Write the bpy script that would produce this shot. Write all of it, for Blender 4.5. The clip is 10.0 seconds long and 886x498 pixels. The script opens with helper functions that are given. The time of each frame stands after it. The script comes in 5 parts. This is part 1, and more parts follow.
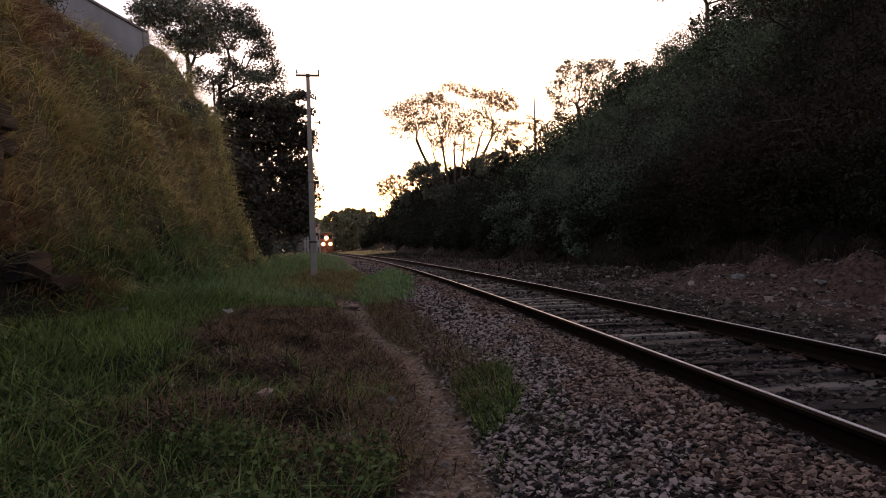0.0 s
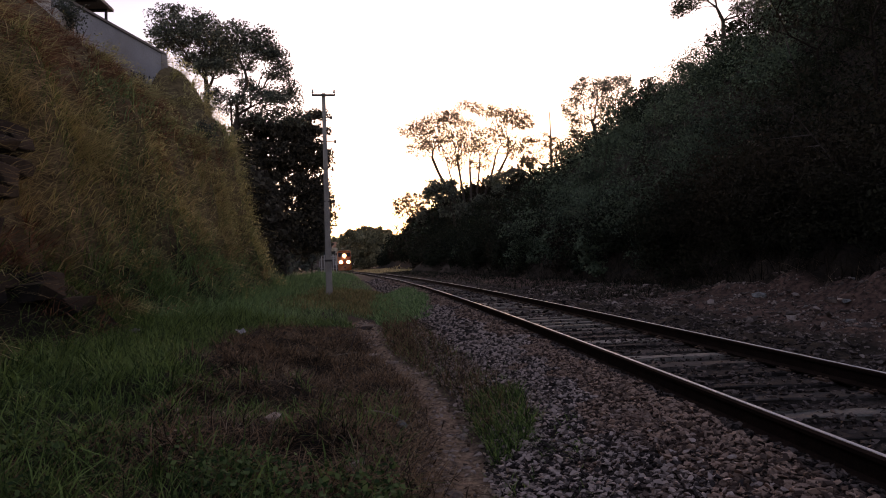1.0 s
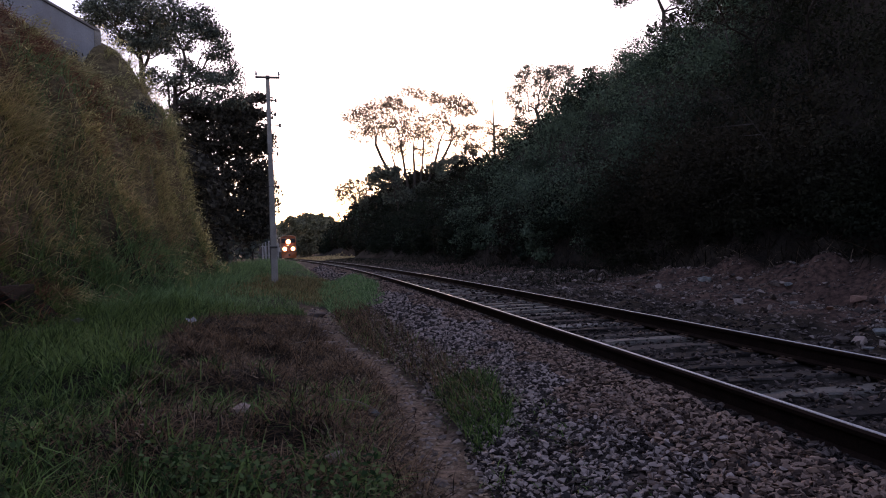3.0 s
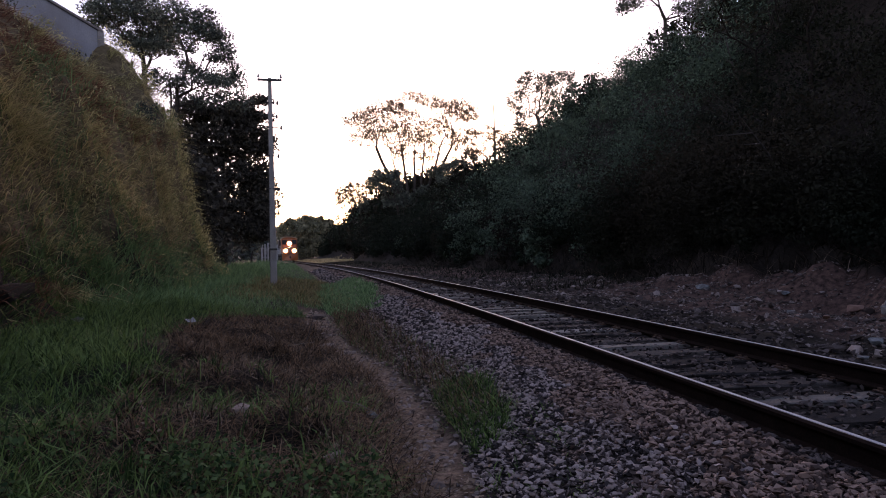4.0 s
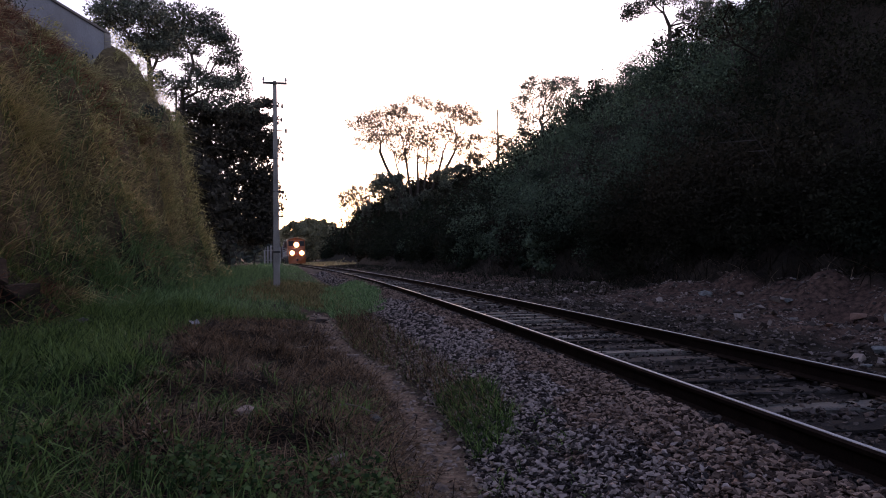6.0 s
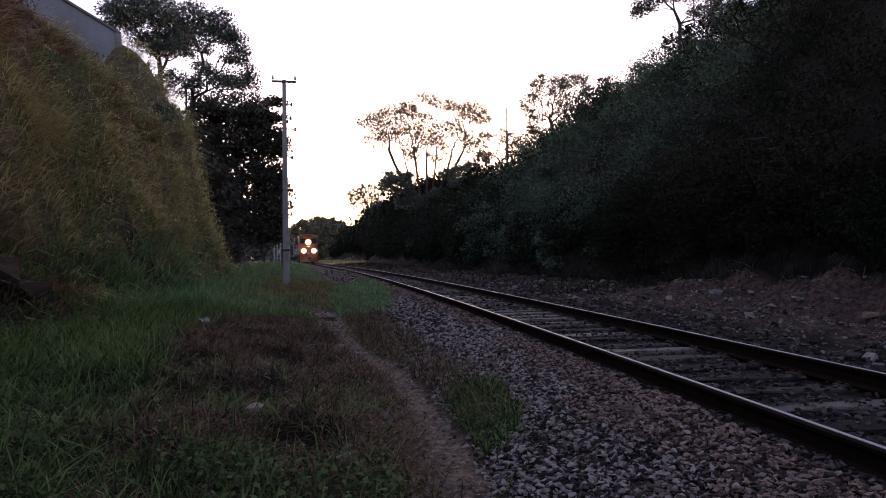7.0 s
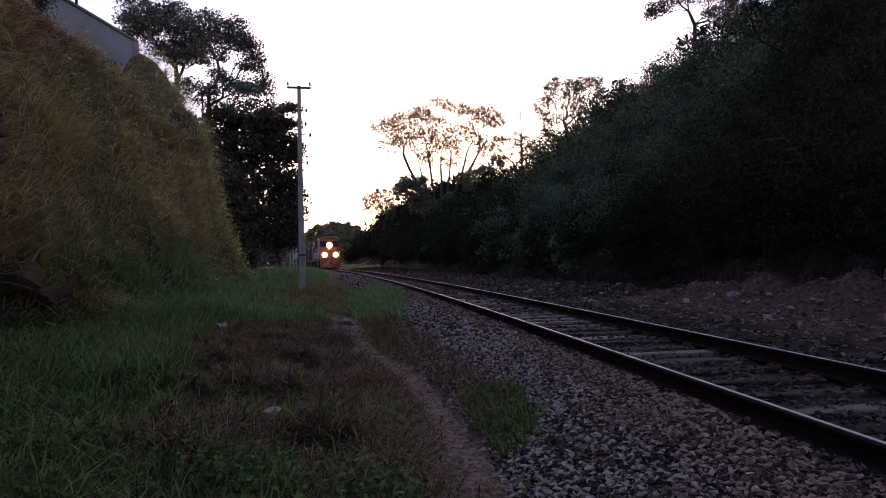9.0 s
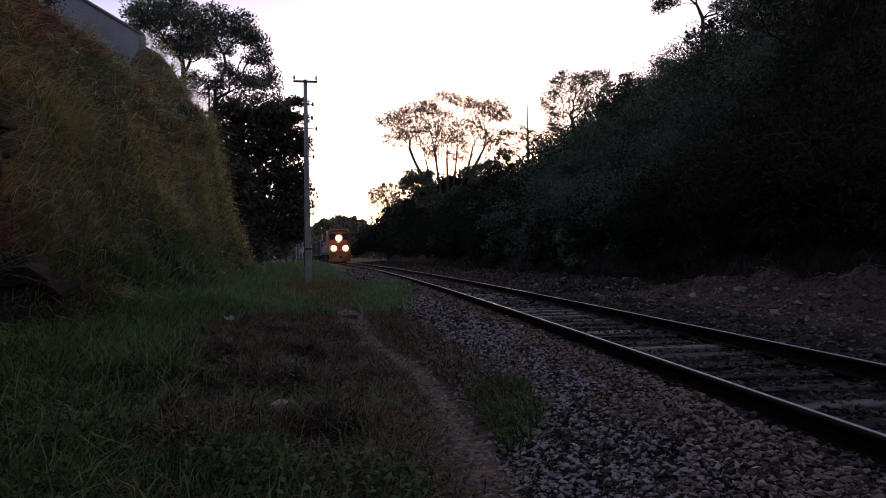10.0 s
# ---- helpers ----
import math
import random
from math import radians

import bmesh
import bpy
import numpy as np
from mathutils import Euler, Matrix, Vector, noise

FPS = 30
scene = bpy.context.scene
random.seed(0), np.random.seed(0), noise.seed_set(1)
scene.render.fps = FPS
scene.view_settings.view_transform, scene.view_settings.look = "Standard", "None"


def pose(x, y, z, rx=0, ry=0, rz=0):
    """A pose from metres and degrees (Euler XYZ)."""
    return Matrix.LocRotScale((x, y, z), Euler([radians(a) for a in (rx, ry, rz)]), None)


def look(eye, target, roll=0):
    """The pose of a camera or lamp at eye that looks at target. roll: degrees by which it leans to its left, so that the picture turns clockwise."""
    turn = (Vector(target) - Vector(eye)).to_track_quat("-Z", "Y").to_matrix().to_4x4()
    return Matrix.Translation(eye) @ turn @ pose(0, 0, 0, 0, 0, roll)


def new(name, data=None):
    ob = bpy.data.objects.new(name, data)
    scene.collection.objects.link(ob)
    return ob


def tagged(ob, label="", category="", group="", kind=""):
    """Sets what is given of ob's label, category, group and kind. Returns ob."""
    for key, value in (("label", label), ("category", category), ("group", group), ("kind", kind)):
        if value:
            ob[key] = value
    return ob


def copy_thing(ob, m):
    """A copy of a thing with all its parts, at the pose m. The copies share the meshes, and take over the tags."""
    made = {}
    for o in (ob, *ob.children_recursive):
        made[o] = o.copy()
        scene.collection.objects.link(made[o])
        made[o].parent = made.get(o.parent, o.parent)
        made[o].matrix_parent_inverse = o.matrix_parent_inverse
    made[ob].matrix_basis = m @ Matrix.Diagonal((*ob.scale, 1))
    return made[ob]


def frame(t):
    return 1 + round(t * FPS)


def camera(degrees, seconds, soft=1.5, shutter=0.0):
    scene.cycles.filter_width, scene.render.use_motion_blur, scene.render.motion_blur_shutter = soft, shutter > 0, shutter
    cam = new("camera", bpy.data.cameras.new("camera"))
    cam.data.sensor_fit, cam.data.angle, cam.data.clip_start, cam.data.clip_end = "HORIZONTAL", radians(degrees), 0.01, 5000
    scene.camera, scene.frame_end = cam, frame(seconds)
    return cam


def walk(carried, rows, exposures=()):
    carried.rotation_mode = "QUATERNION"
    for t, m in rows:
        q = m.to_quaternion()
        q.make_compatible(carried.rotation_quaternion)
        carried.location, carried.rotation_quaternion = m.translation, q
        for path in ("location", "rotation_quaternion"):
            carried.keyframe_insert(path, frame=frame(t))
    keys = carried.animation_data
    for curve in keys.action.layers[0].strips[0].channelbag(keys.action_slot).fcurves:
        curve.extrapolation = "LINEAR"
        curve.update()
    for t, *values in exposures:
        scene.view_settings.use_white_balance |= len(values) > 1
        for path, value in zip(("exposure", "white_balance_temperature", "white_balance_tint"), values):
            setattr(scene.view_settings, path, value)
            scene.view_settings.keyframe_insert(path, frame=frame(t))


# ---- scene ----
LENS = 65.90
cam = camera(LENS, 10.0, 1.0)
# seconds, eye x, y, z, then yaw, pitch and roll in degrees
PATH = [
    (0, 0.170, -0.207, 1.491, -5.87, -0.31, -1.54),
    (0.5, 0.188, -0.149, 1.509, -5.45, -0.75, -2.52),
    (1, 0.228, -0.082, 1.513, -4.53, 1.22, -1.72),
    (1.5, 0.224, -0.038, 1.524, -4.69, 0.59, -0.97),
    (2, 0.113, 0.009, 1.517, -7.91, -0.12, -2.50),
    (2.5, 0.005, 0.056, 1.500, -8.60, -0.22, -2.29),
    (2.7, -0.035, 0.109, 1.495, -9.34, -0.18, -2.08),
    (3.8, -0.040, 0.036, 1.498, -9.09, 0.39, -1.36),
    (4, -0.051, 0.042, 1.494, -9.45, 0.34, -1.12),
    (4.5, -0.055, 0.036, 1.495, -10.01, 0.50, -0.90),
    (5, -0.055, 0.028, 1.496, -10.57, 0.55, -0.86),
    (5.5, -0.063, 0.021, 1.498, -10.42, 0.79, -0.51),
    (6, -0.076, 0.015, 1.497, -9.25, 0.69, -0.59),
    (6.2, -0.073, 0.018, 1.497, -8.90, 0.80, -0.54),
    (7.3, -0.077, 0.018, 1.495, -8.48, 0.49, -0.57),
    (7.5, -0.079, 0.005, 1.494, -8.59, 0.65, -0.51),
    (8, -0.079, 0.015, 1.492, -8.19, 0.40, -0.55),
    (8.5, -0.079, 0.010, 1.495, -7.60, 0.81, -0.85),
    (9, -0.080, 0.003, 1.493, -7.25, 0.90, -0.94),
    (9.5, -0.085, 0.001, 1.491, -6.84, 0.79, -0.80),
    (10, -0.085, -0.001, 1.490, -6.75, 0.42, -0.82),
]


def aim(x, y, z, yaw, pitch, roll):
    """Eye, heading to the left of +y, tilt up and lean, as a pose."""
    a, b = radians(yaw), radians(pitch)
    ahead = Vector((-math.sin(a) * math.cos(b), math.cos(a) * math.cos(b), math.sin(b)))
    eye = Vector((x, y, z))
    return look(eye, eye + ahead, roll)


STOPS = ((0.0, 1.9), (0.4, 2.05), (0.7, 1.95), (1.2, 1.55), (2.0, 1.52), (2.5, 1.88), (4.0, 1.93), (5.5, 1.97), (6.2, 1.8), (7.5, 1.84), (8.5, 1.8), (9.0, 1.65), (9.5, 1.35), (10.0, 1.15))
WARMTH = ((0.0, 10200), (0.7, 9700), (1.2, 8700), (2.0, 7700), (2.5, 7400), (10.0, 7300))
EXPOSURES = [(t, stops + 0.2, float(np.interp(t, *zip(*WARMTH))), 45) for t, stops in STOPS]
walk(cam, [(t, aim(*row)) for t, *row in PATH], EXPOSURES)

# ---- sky and light: dusk, the sun low behind the hill ----
SUN_TURN, SUN_UP = 10.0, 7.0
world = bpy.data.worlds.new("dusk")
scene.world = world
world.use_nodes = True
sky = world.node_tree.nodes.new("ShaderNodeTexSky")
sky.sky_type, sky.sun_disc = "NISHITA", False
sky.sun_elevation, sky.sun_rotation = radians(SUN_UP), radians(SUN_TURN)
sky.air_density, sky.dust_density, sky.ozone_density = 0.75, 0.5, 1.0
backing = world.node_tree.nodes["Background"]
backing.inputs["Strength"].default_value = 0.10
world.node_tree.links.new(sky.outputs[0], backing.inputs["Color"])
sun = new("sun", bpy.data.lights.new("sun", "SUN"))
sun.data.energy, sun.data.angle, sun.data.color = 0.55, radians(12), (1.0, 0.78, 0.55)
a, b = radians(SUN_TURN), radians(SUN_UP)
sun.matrix_world = look((0, 0, 30), (-math.sin(a) * math.cos(b), -math.cos(a) * math.cos(b), 30 - math.sin(b)))


# ---- materials ----
def surface(name, low, high, scale=8.0, rough=0.85, metal=0.0, bump=0.3, fine=60.0, island=0.0, thing=0.0, leafy=0.0, stain_or_shade=None, patch_at=0.55, spec=0.5):
    """Grain between two colours at two scales, with relief; island and thing vary pieces, a further colour adds
    patches, stained or shaded, leafy lets light through.
    """
    m = bpy.data.materials.new(name)
    m.use_nodes = True
    n, link = m.node_tree.nodes, m.node_tree.links.new
    bsdf = n["Principled BSDF"]
    where = n.new("ShaderNodeNewGeometry")
    coarse, grain = n.new("ShaderNodeTexNoise"), n.new("ShaderNodeTexNoise")
    for tex, s in ((coarse, scale), (grain, fine)):
        tex.inputs["Scale"].default_value, tex.inputs["Detail"].default_value = s, 4
        link(where.outputs["Position"], tex.inputs["Vector"])
    both = n.new("ShaderNodeMath")
    both.operation = "MULTIPLY_ADD"
    link(grain.outputs["Fac"], both.inputs[0])
    both.inputs[1].default_value = 0.5
    half = n.new("ShaderNodeMath")
    half.operation = "MULTIPLY"
    link(coarse.outputs["Fac"], half.inputs[0])
    half.inputs[1].default_value = 0.5
    link(half.outputs[0], both.inputs[2])
    value = both.outputs[0]
    for amount, made in ((island, "i"), (thing, "t")):
        if amount:
            rnd = where.outputs["Random Per Island"] if made == "i" else n.new("ShaderNodeObjectInfo").outputs["Random"]
            add = n.new("ShaderNodeMath")
            add.operation = "MULTIPLY_ADD"
            shift = n.new("ShaderNodeMath")
            shift.operation = "SUBTRACT"
            link(rnd, shift.inputs[0])
            shift.inputs[1].default_value = 0.5
            link(shift.outputs[0], add.inputs[0])
            add.inputs[1].default_value = amount
            link(value, add.inputs[2])
            value = add.outputs[0]
    ramp = n.new("ShaderNodeValToRGB")
    ramp.color_ramp.elements[0].position, ramp.color_ramp.elements[1].position = 0.3, 0.72
    ramp.color_ramp.elements[0].color, ramp.color_ramp.elements[1].color = (*low, 1), (*high, 1)
    link(value, ramp.inputs[0])
    colour = ramp.outputs[0]
    if stain_or_shade:
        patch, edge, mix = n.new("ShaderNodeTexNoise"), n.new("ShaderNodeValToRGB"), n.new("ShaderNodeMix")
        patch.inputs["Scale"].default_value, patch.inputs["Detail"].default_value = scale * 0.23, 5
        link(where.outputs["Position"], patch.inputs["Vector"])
        edge.color_ramp.elements[0].position, edge.color_ramp.elements[1].position = patch_at - 0.06, patch_at + 0.08
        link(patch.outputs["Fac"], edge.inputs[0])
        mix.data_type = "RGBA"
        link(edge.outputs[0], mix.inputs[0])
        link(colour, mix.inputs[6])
        mix.inputs[7].default_value = (*stain_or_shade, 1)
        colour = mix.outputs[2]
    link(colour, bsdf.inputs["Base Color"])
    bsdf.inputs["Roughness"].default_value, bsdf.inputs["Metallic"].default_value = rough, metal
    bsdf.inputs["Specular IOR Level"].default_value = min(spec, 0.1) if leafy else spec
    if bump:
        relief = n.new("ShaderNodeBump")
        relief.inputs["Strength"].default_value, relief.inputs["Distance"].default_value = bump, 0.02
        link(both.outputs[0], relief.inputs["Height"])
        link(relief.outputs[0], bsdf.inputs["Normal"])
    if leafy:
        thin, blend = n.new("ShaderNodeBsdfTranslucent"), n.new("ShaderNodeMixShader")
        link(colour, thin.inputs["Color"])
        blend.inputs[0].default_value = leafy
        link(bsdf.outputs[0], blend.inputs[1])
        link(thin.outputs[0], blend.inputs[2])
        link(blend.outputs[0], n["Material Output"].inputs["Surface"])
    return m


def glow(name, colour, strength):
    m = bpy.data.materials.new(name)
    m.use_nodes = True
    bsdf = m.node_tree.nodes["Principled BSDF"]
    bsdf.inputs["Emission Color"].default_value, bsdf.inputs["Emission Strength"].default_value = (*colour, 1), strength
    return m


M_GREEN = surface("green_grass_blades", (0.025, 0.058, 0.018), (0.17, 0.278, 0.085), 1.2, 0.7, 0, 0, 9, island=0.75, leafy=0.3)
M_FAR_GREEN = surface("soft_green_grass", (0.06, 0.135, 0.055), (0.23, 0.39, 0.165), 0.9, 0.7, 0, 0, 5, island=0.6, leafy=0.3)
M_DRY = surface("dry_grass_blades", (0.36, 0.275, 0.14), (0.82, 0.65, 0.345), 0.7, 0.75, 0, 0, 6, island=0.7, leafy=0.4)
M_OLIVE = surface("olive_grass_blades", (0.29, 0.262, 0.112), (0.73, 0.645, 0.315), 0.5, 0.75, 0, 0, 6, island=0.6, leafy=0.4)
M_RUST = surface("rusty_dead_grass", (0.11, 0.046, 0.031), (0.39, 0.19, 0.118), 0.8, 0.8, 0, 0, 7, island=0.6, leafy=0.35)
M_WITHER = surface("withered_brown_weeds", (0.02, 0.0135, 0.009), (0.28, 0.172, 0.10), 1.5, 0.85, 0, 0, 9, island=0.75, leafy=0.15)
M_DULL = surface("dull_brown_grass", (0.09, 0.08, 0.035), (0.32, 0.265, 0.12), 0.6, 0.75, 0, 0, 6, island=0.6, leafy=0.3)
M_HERB = surface("herb_leaves", (0.02, 0.052, 0.018), (0.125, 0.20, 0.075), 2.0, 0.8, 0, 0, 12, island=0.7, leafy=0.3)
M_SCRUB = surface("scrub_leaves", (0.007, 0.010, 0.007), (0.027, 0.034, 0.021), 0.22, 0.6, 0, 0, 0.7, island=0.22, leafy=0.12, stain_or_shade=(0.034, 0.025, 0.017), patch_at=0.58, spec=0.02)
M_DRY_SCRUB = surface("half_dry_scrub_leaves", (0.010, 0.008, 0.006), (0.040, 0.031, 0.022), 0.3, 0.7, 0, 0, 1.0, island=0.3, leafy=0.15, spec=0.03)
M_TREE = surface("tree_leaves", (0.042, 0.053, 0.046), (0.13, 0.15, 0.115), 0.4, 0.55, 0, 0, 2.0, island=0.5, leafy=0.22)
M_DARK_TREE = surface("dark_tree_leaves", (0.04, 0.036, 0.03), (0.125, 0.11, 0.084), 0.4, 0.6, 0, 0, 2.0, island=0.4, leafy=0.15, spec=0.03)
M_THIN = surface("sparse_tree_leaves", (0.055, 0.048, 0.036), (0.16, 0.12, 0.07), 0.4, 0.6, 0, 0, 2.0, island=0.5, leafy=0.2)
# dark patches in the bush leaf colour stand in for shade between masses
M_BUSH = surface("blue_green_bush_leaves", (0.015, 0.028, 0.020), (0.125, 0.185, 0.122), 1.6, 0.6, 0, 0, 0.4, island=0.22, leafy=0.2, spec=0.05, stain_or_shade=(0.016, 0.023, 0.016), patch_at=0.56)
# pale greyed green: the haze of distance is put into this leaf colour
M_FAR = surface("hazed_tree_leaves", (0.10, 0.103, 0.07), (0.26, 0.245, 0.16), 0.15, 0.7, 0, 0, 0.9, island=0.5, leafy=0.3)
M_BARK = surface("bark", (0.02, 0.015, 0.012), (0.065, 0.05, 0.04), 3, 0.9, 0, 0.6, 30)
M_DARK_BARK = surface("dark_bark", (0.008, 0.006, 0.005), (0.026, 0.02, 0.016), 3, 0.9, 0, 0.6, 30, spec=0.05)
M_STONE = surface("ballast_stone", (0.034, 0.026, 0.025), (0.41, 0.315, 0.282), 3.0, 0.85, 0, 0.3, 45, island=1.5, thing=0.35, stain_or_shade=(0.21, 0.13, 0.10), patch_at=0.64, spec=0.2)
M_RUST_STONE = surface("rust_dusted_ballast", (0.058, 0.035, 0.028), (0.31, 0.20, 0.155), 3.0, 0.85, 0, 0.3, 45, island=1.3, thing=0.35, spec=0.2)
M_CRIB = surface("dirty_shaded_ballast", (0.016, 0.012, 0.011), (0.125, 0.095, 0.086), 3.0, 0.85, 0, 0.3, 45, island=1.0, spec=0.15)
M_LITTER = surface("dead_leaf_litter", (0.10, 0.06, 0.04), (0.34, 0.24, 0.16), 3.0, 0.9, 0, 0, 20, island=0.9)
M_RUBBLE = surface("rubble_stone", (0.055, 0.038, 0.032), (0.34, 0.26, 0.225), 3.0, 0.9, 0, 0.4, 40, island=0.7, thing=0.4)
M_BOULDER = surface("pale_boulder", (0.045, 0.049, 0.05), (0.26, 0.275, 0.27), 8.0, 0.85, 0, 1.4, 30, stain_or_shade=(0.13, 0.11, 0.10), patch_at=0.56)
M_RED_ROCK = surface("reddish_rock", (0.16, 0.08, 0.055), (0.33, 0.18, 0.13), 5, 0.9, 0, 0.5, 30)
M_SLEEPER = surface("weathered_sleeper_timber", (0.02, 0.017, 0.016), (0.075, 0.064, 0.058), 4, 0.9, 0, 0.5, 55, thing=0.7, spec=0.15)
M_PALE_SLEEPER = surface("pale_sleeper_timber", (0.065, 0.057, 0.05), (0.21, 0.188, 0.165), 4, 0.9, 0, 0.5, 55, thing=0.4)
M_RAIL = surface("rusty_rail_steel", (0.011, 0.0075, 0.006), (0.032, 0.019, 0.015), 5, 0.95, 0.0, 0.4, 60, spec=0.02)
M_HEAD = surface("worn_rail_head", (0.46, 0.457, 0.465), (0.62, 0.615, 0.62), 3, 0.56, 1.0, 0.05, 90)
M_PLATE = surface("rusty_plate", (0.05, 0.026, 0.018), (0.13, 0.07, 0.045), 20, 0.85, 0.2, 0.3, 80)
M_CONCRETE = surface("grey_concrete", (0.19, 0.17, 0.155), (0.42, 0.375, 0.34), 1.5, 0.9, 0, 0.3, 25, stain_or_shade=(0.17, 0.15, 0.135), patch_at=0.6)
M_WALL = surface("rendered_wall", (0.22, 0.22, 0.235), (0.36, 0.36, 0.375), 0.9, 0.9, 0, 0.2, 18, stain_or_shade=(0.19, 0.175, 0.165), patch_at=0.58)
M_PALE_WALL = surface("faded_whitewash", (0.42, 0.39, 0.34), (0.64, 0.60, 0.54), 1.5, 0.9, 0, 0.2, 18, stain_or_shade=(0.26, 0.22, 0.18), patch_at=0.55)
M_ROOF = surface("roof_sheet", (0.10, 0.085, 0.075), (0.22, 0.19, 0.17), 2, 0.8, 0, 0.2, 30)
M_TILE = surface("clay_roof_tile", (0.20, 0.09, 0.055), (0.36, 0.17, 0.10), 2, 0.85, 0, 0.3, 30)
M_IRON = surface("dark_iron", (0.03, 0.028, 0.027), (0.08, 0.07, 0.065), 8, 0.6, 0.6, 0.2, 60)
M_PORCELAIN = surface("porcelain", (0.25, 0.20, 0.17), (0.42, 0.36, 0.32), 10, 0.3, 0, 0, 60)
M_WOOD = surface("dead_twig", (0.14, 0.11, 0.08), (0.34, 0.28, 0.22), 8, 0.9, 0, 0.3, 60)
M_PAPER = surface("dirty_white_plastic", (0.24, 0.24, 0.23), (0.42, 0.42, 0.41), 12, 0.5, 0, 0.1, 60)
M_WHITE = surface("whitewashed_post", (0.30, 0.28, 0.26), (0.50, 0.47, 0.44), 3, 0.9, 0, 0.2, 30)
M_LOCO = surface("orange_red_paint", (0.36, 0.085, 0.025), (0.54, 0.15, 0.045), 1.5, 0.45, 0, 0.05, 30, stain_or_shade=(0.22, 0.07, 0.035), patch_at=0.62)
M_LOCO_DARK = surface("grimy_maroon_paint", (0.055, 0.018, 0.013), (0.12, 0.038, 0.026), 1.2, 0.6, 0, 0.05, 30, stain_or_shade=(0.06, 0.035, 0.03), patch_at=0.55)
M_GRIME = surface("black_running_gear", (0.02, 0.018, 0.017), (0.06, 0.052, 0.048), 4, 0.8, 0.2, 0.2, 40)
M_WAGON = surface("dusty_wagon_steel", (0.05, 0.03, 0.026), (0.13, 0.085, 0.072), 1.5, 0.8, 0, 0.1, 30)
M_GALV = surface("galvanised_steel", (0.42, 0.42, 0.43), (0.66, 0.66, 0.66), 4, 0.5, 0.4, 0.05, 40)
M_PANE = surface("dark_window_glass", (0.010, 0.010, 0.011), (0.022, 0.022, 0.024), 3, 0.35, 0, 0, 20, spec=0.15)
M_LAMP = glow("lit_headlamp", (1.0, 0.68, 0.36), 60)
M_HALO = glow("lamp_halo", (1.0, 0.40, 0.10), 1.3)
M_CREAM = surface("dusty_tan_paint", (0.30, 0.20, 0.12), (0.46, 0.33, 0.21), 1.5, 0.5, 0, 0.05, 30)


def ground_material():
    """Soil with trodden dirt, gravel and reddish earth where the sheet's cover says so."""
    m = bpy.data.materials.new("soil_and_gravel")
    m.use_nodes = True
    n, link = m.node_tree.nodes, m.node_tree.links.new
    bsdf, where, cover = n["Principled BSDF"], n.new("ShaderNodeNewGeometry"), n.new("ShaderNodeVertexColor")
    cover.layer_name = "cover"
    split = n.new("ShaderNodeSeparateColor")
    link(cover.outputs[0], split.inputs[0])

    def grain(low, high, scale, detail=6):
        tex, ramp = n.new("ShaderNodeTexNoise"), n.new("ShaderNodeValToRGB")
        tex.inputs["Scale"].default_value, tex.inputs["Detail"].default_value = scale, detail
        tex.inputs["Roughness"].default_value = 0.65
        link(where.outputs["Position"], tex.inputs["Vector"])
        ramp.color_ramp.elements[0].position, ramp.color_ramp.elements[1].position = 0.33, 0.68
        ramp.color_ramp.elements[0].color, ramp.color_ramp.elements[1].color = (*low, 1), (*high, 1)
        link(tex.outputs["Fac"], ramp.inputs[0])
        return ramp.outputs[0], tex.outputs["Fac"]

    soil, h1 = grain((0.011, 0.008, 0.006), (0.036, 0.026, 0.018), 2.2)
    path, h2 = grain((0.06, 0.036, 0.025), (0.36, 0.24, 0.17), 18.0)
    thatch, h5 = grain((0.07, 0.05, 0.028), (0.22, 0.16, 0.088), 5.0)
    gravel, h3 = grain((0.016, 0.013, 0.011), (0.06, 0.045, 0.038), 26.0, 3)
    earth, h4 = grain((0.012, 0.008, 0.007), (0.165, 0.092, 0.07), 8.0, 9)
    last = soil
    for level, colour in ((split.outputs[0], path), (split.outputs[1], gravel), (split.outputs[2], earth), (cover.outputs["Alpha"], thatch)):
        edge, mix = n.new("ShaderNodeMath"), n.new("ShaderNodeMix")
        edge.operation, edge.use_clamp = "MULTIPLY_ADD", True
        link(h1, edge.inputs[0])
        edge.inputs[1].default_value = 1.2
        less = n.new("ShaderNodeMath")
        less.operation = "MULTIPLY_ADD"
        link(level, less.inputs[0])
        less.inputs[1].default_value, less.inputs[2].default_value = 2.2, -1.6
        link(less.outputs[0], edge.inputs[2])
        mix.data_type = "RGBA"
        link(edge.outputs[0], mix.inputs[0])
        link(last, mix.inputs[6])
        link(colour, mix.inputs[7])
        last = mix.outputs[2]
    link(last, bsdf.inputs["Base Color"])
    bsdf.inputs["Roughness"].default_value, bsdf.inputs["Specular IOR Level"].default_value = 0.95, 0.15
    relief = n.new("ShaderNodeBump")
    relief.inputs["Strength"].default_value, relief.inputs["Distance"].default_value = 0.7, 0.04
    link(h3, relief.inputs["Height"])
    link(relief.outputs[0], bsdf.inputs["Normal"])
    return m


M_GROUND = ground_material()
rng = np.random.default_rng(7)


# ---- mesh helpers ----
def part(name, bm, material, parent=None, label=""):
    me = bpy.data.meshes.new(name)
    bm.to_mesh(me)
    bm.free()
    for mat in material if isinstance(material, (list, tuple)) else (material,):
        me.materials.append(mat)
    ob = new(name, me)
    ob.parent = parent
    return tagged(ob, label)


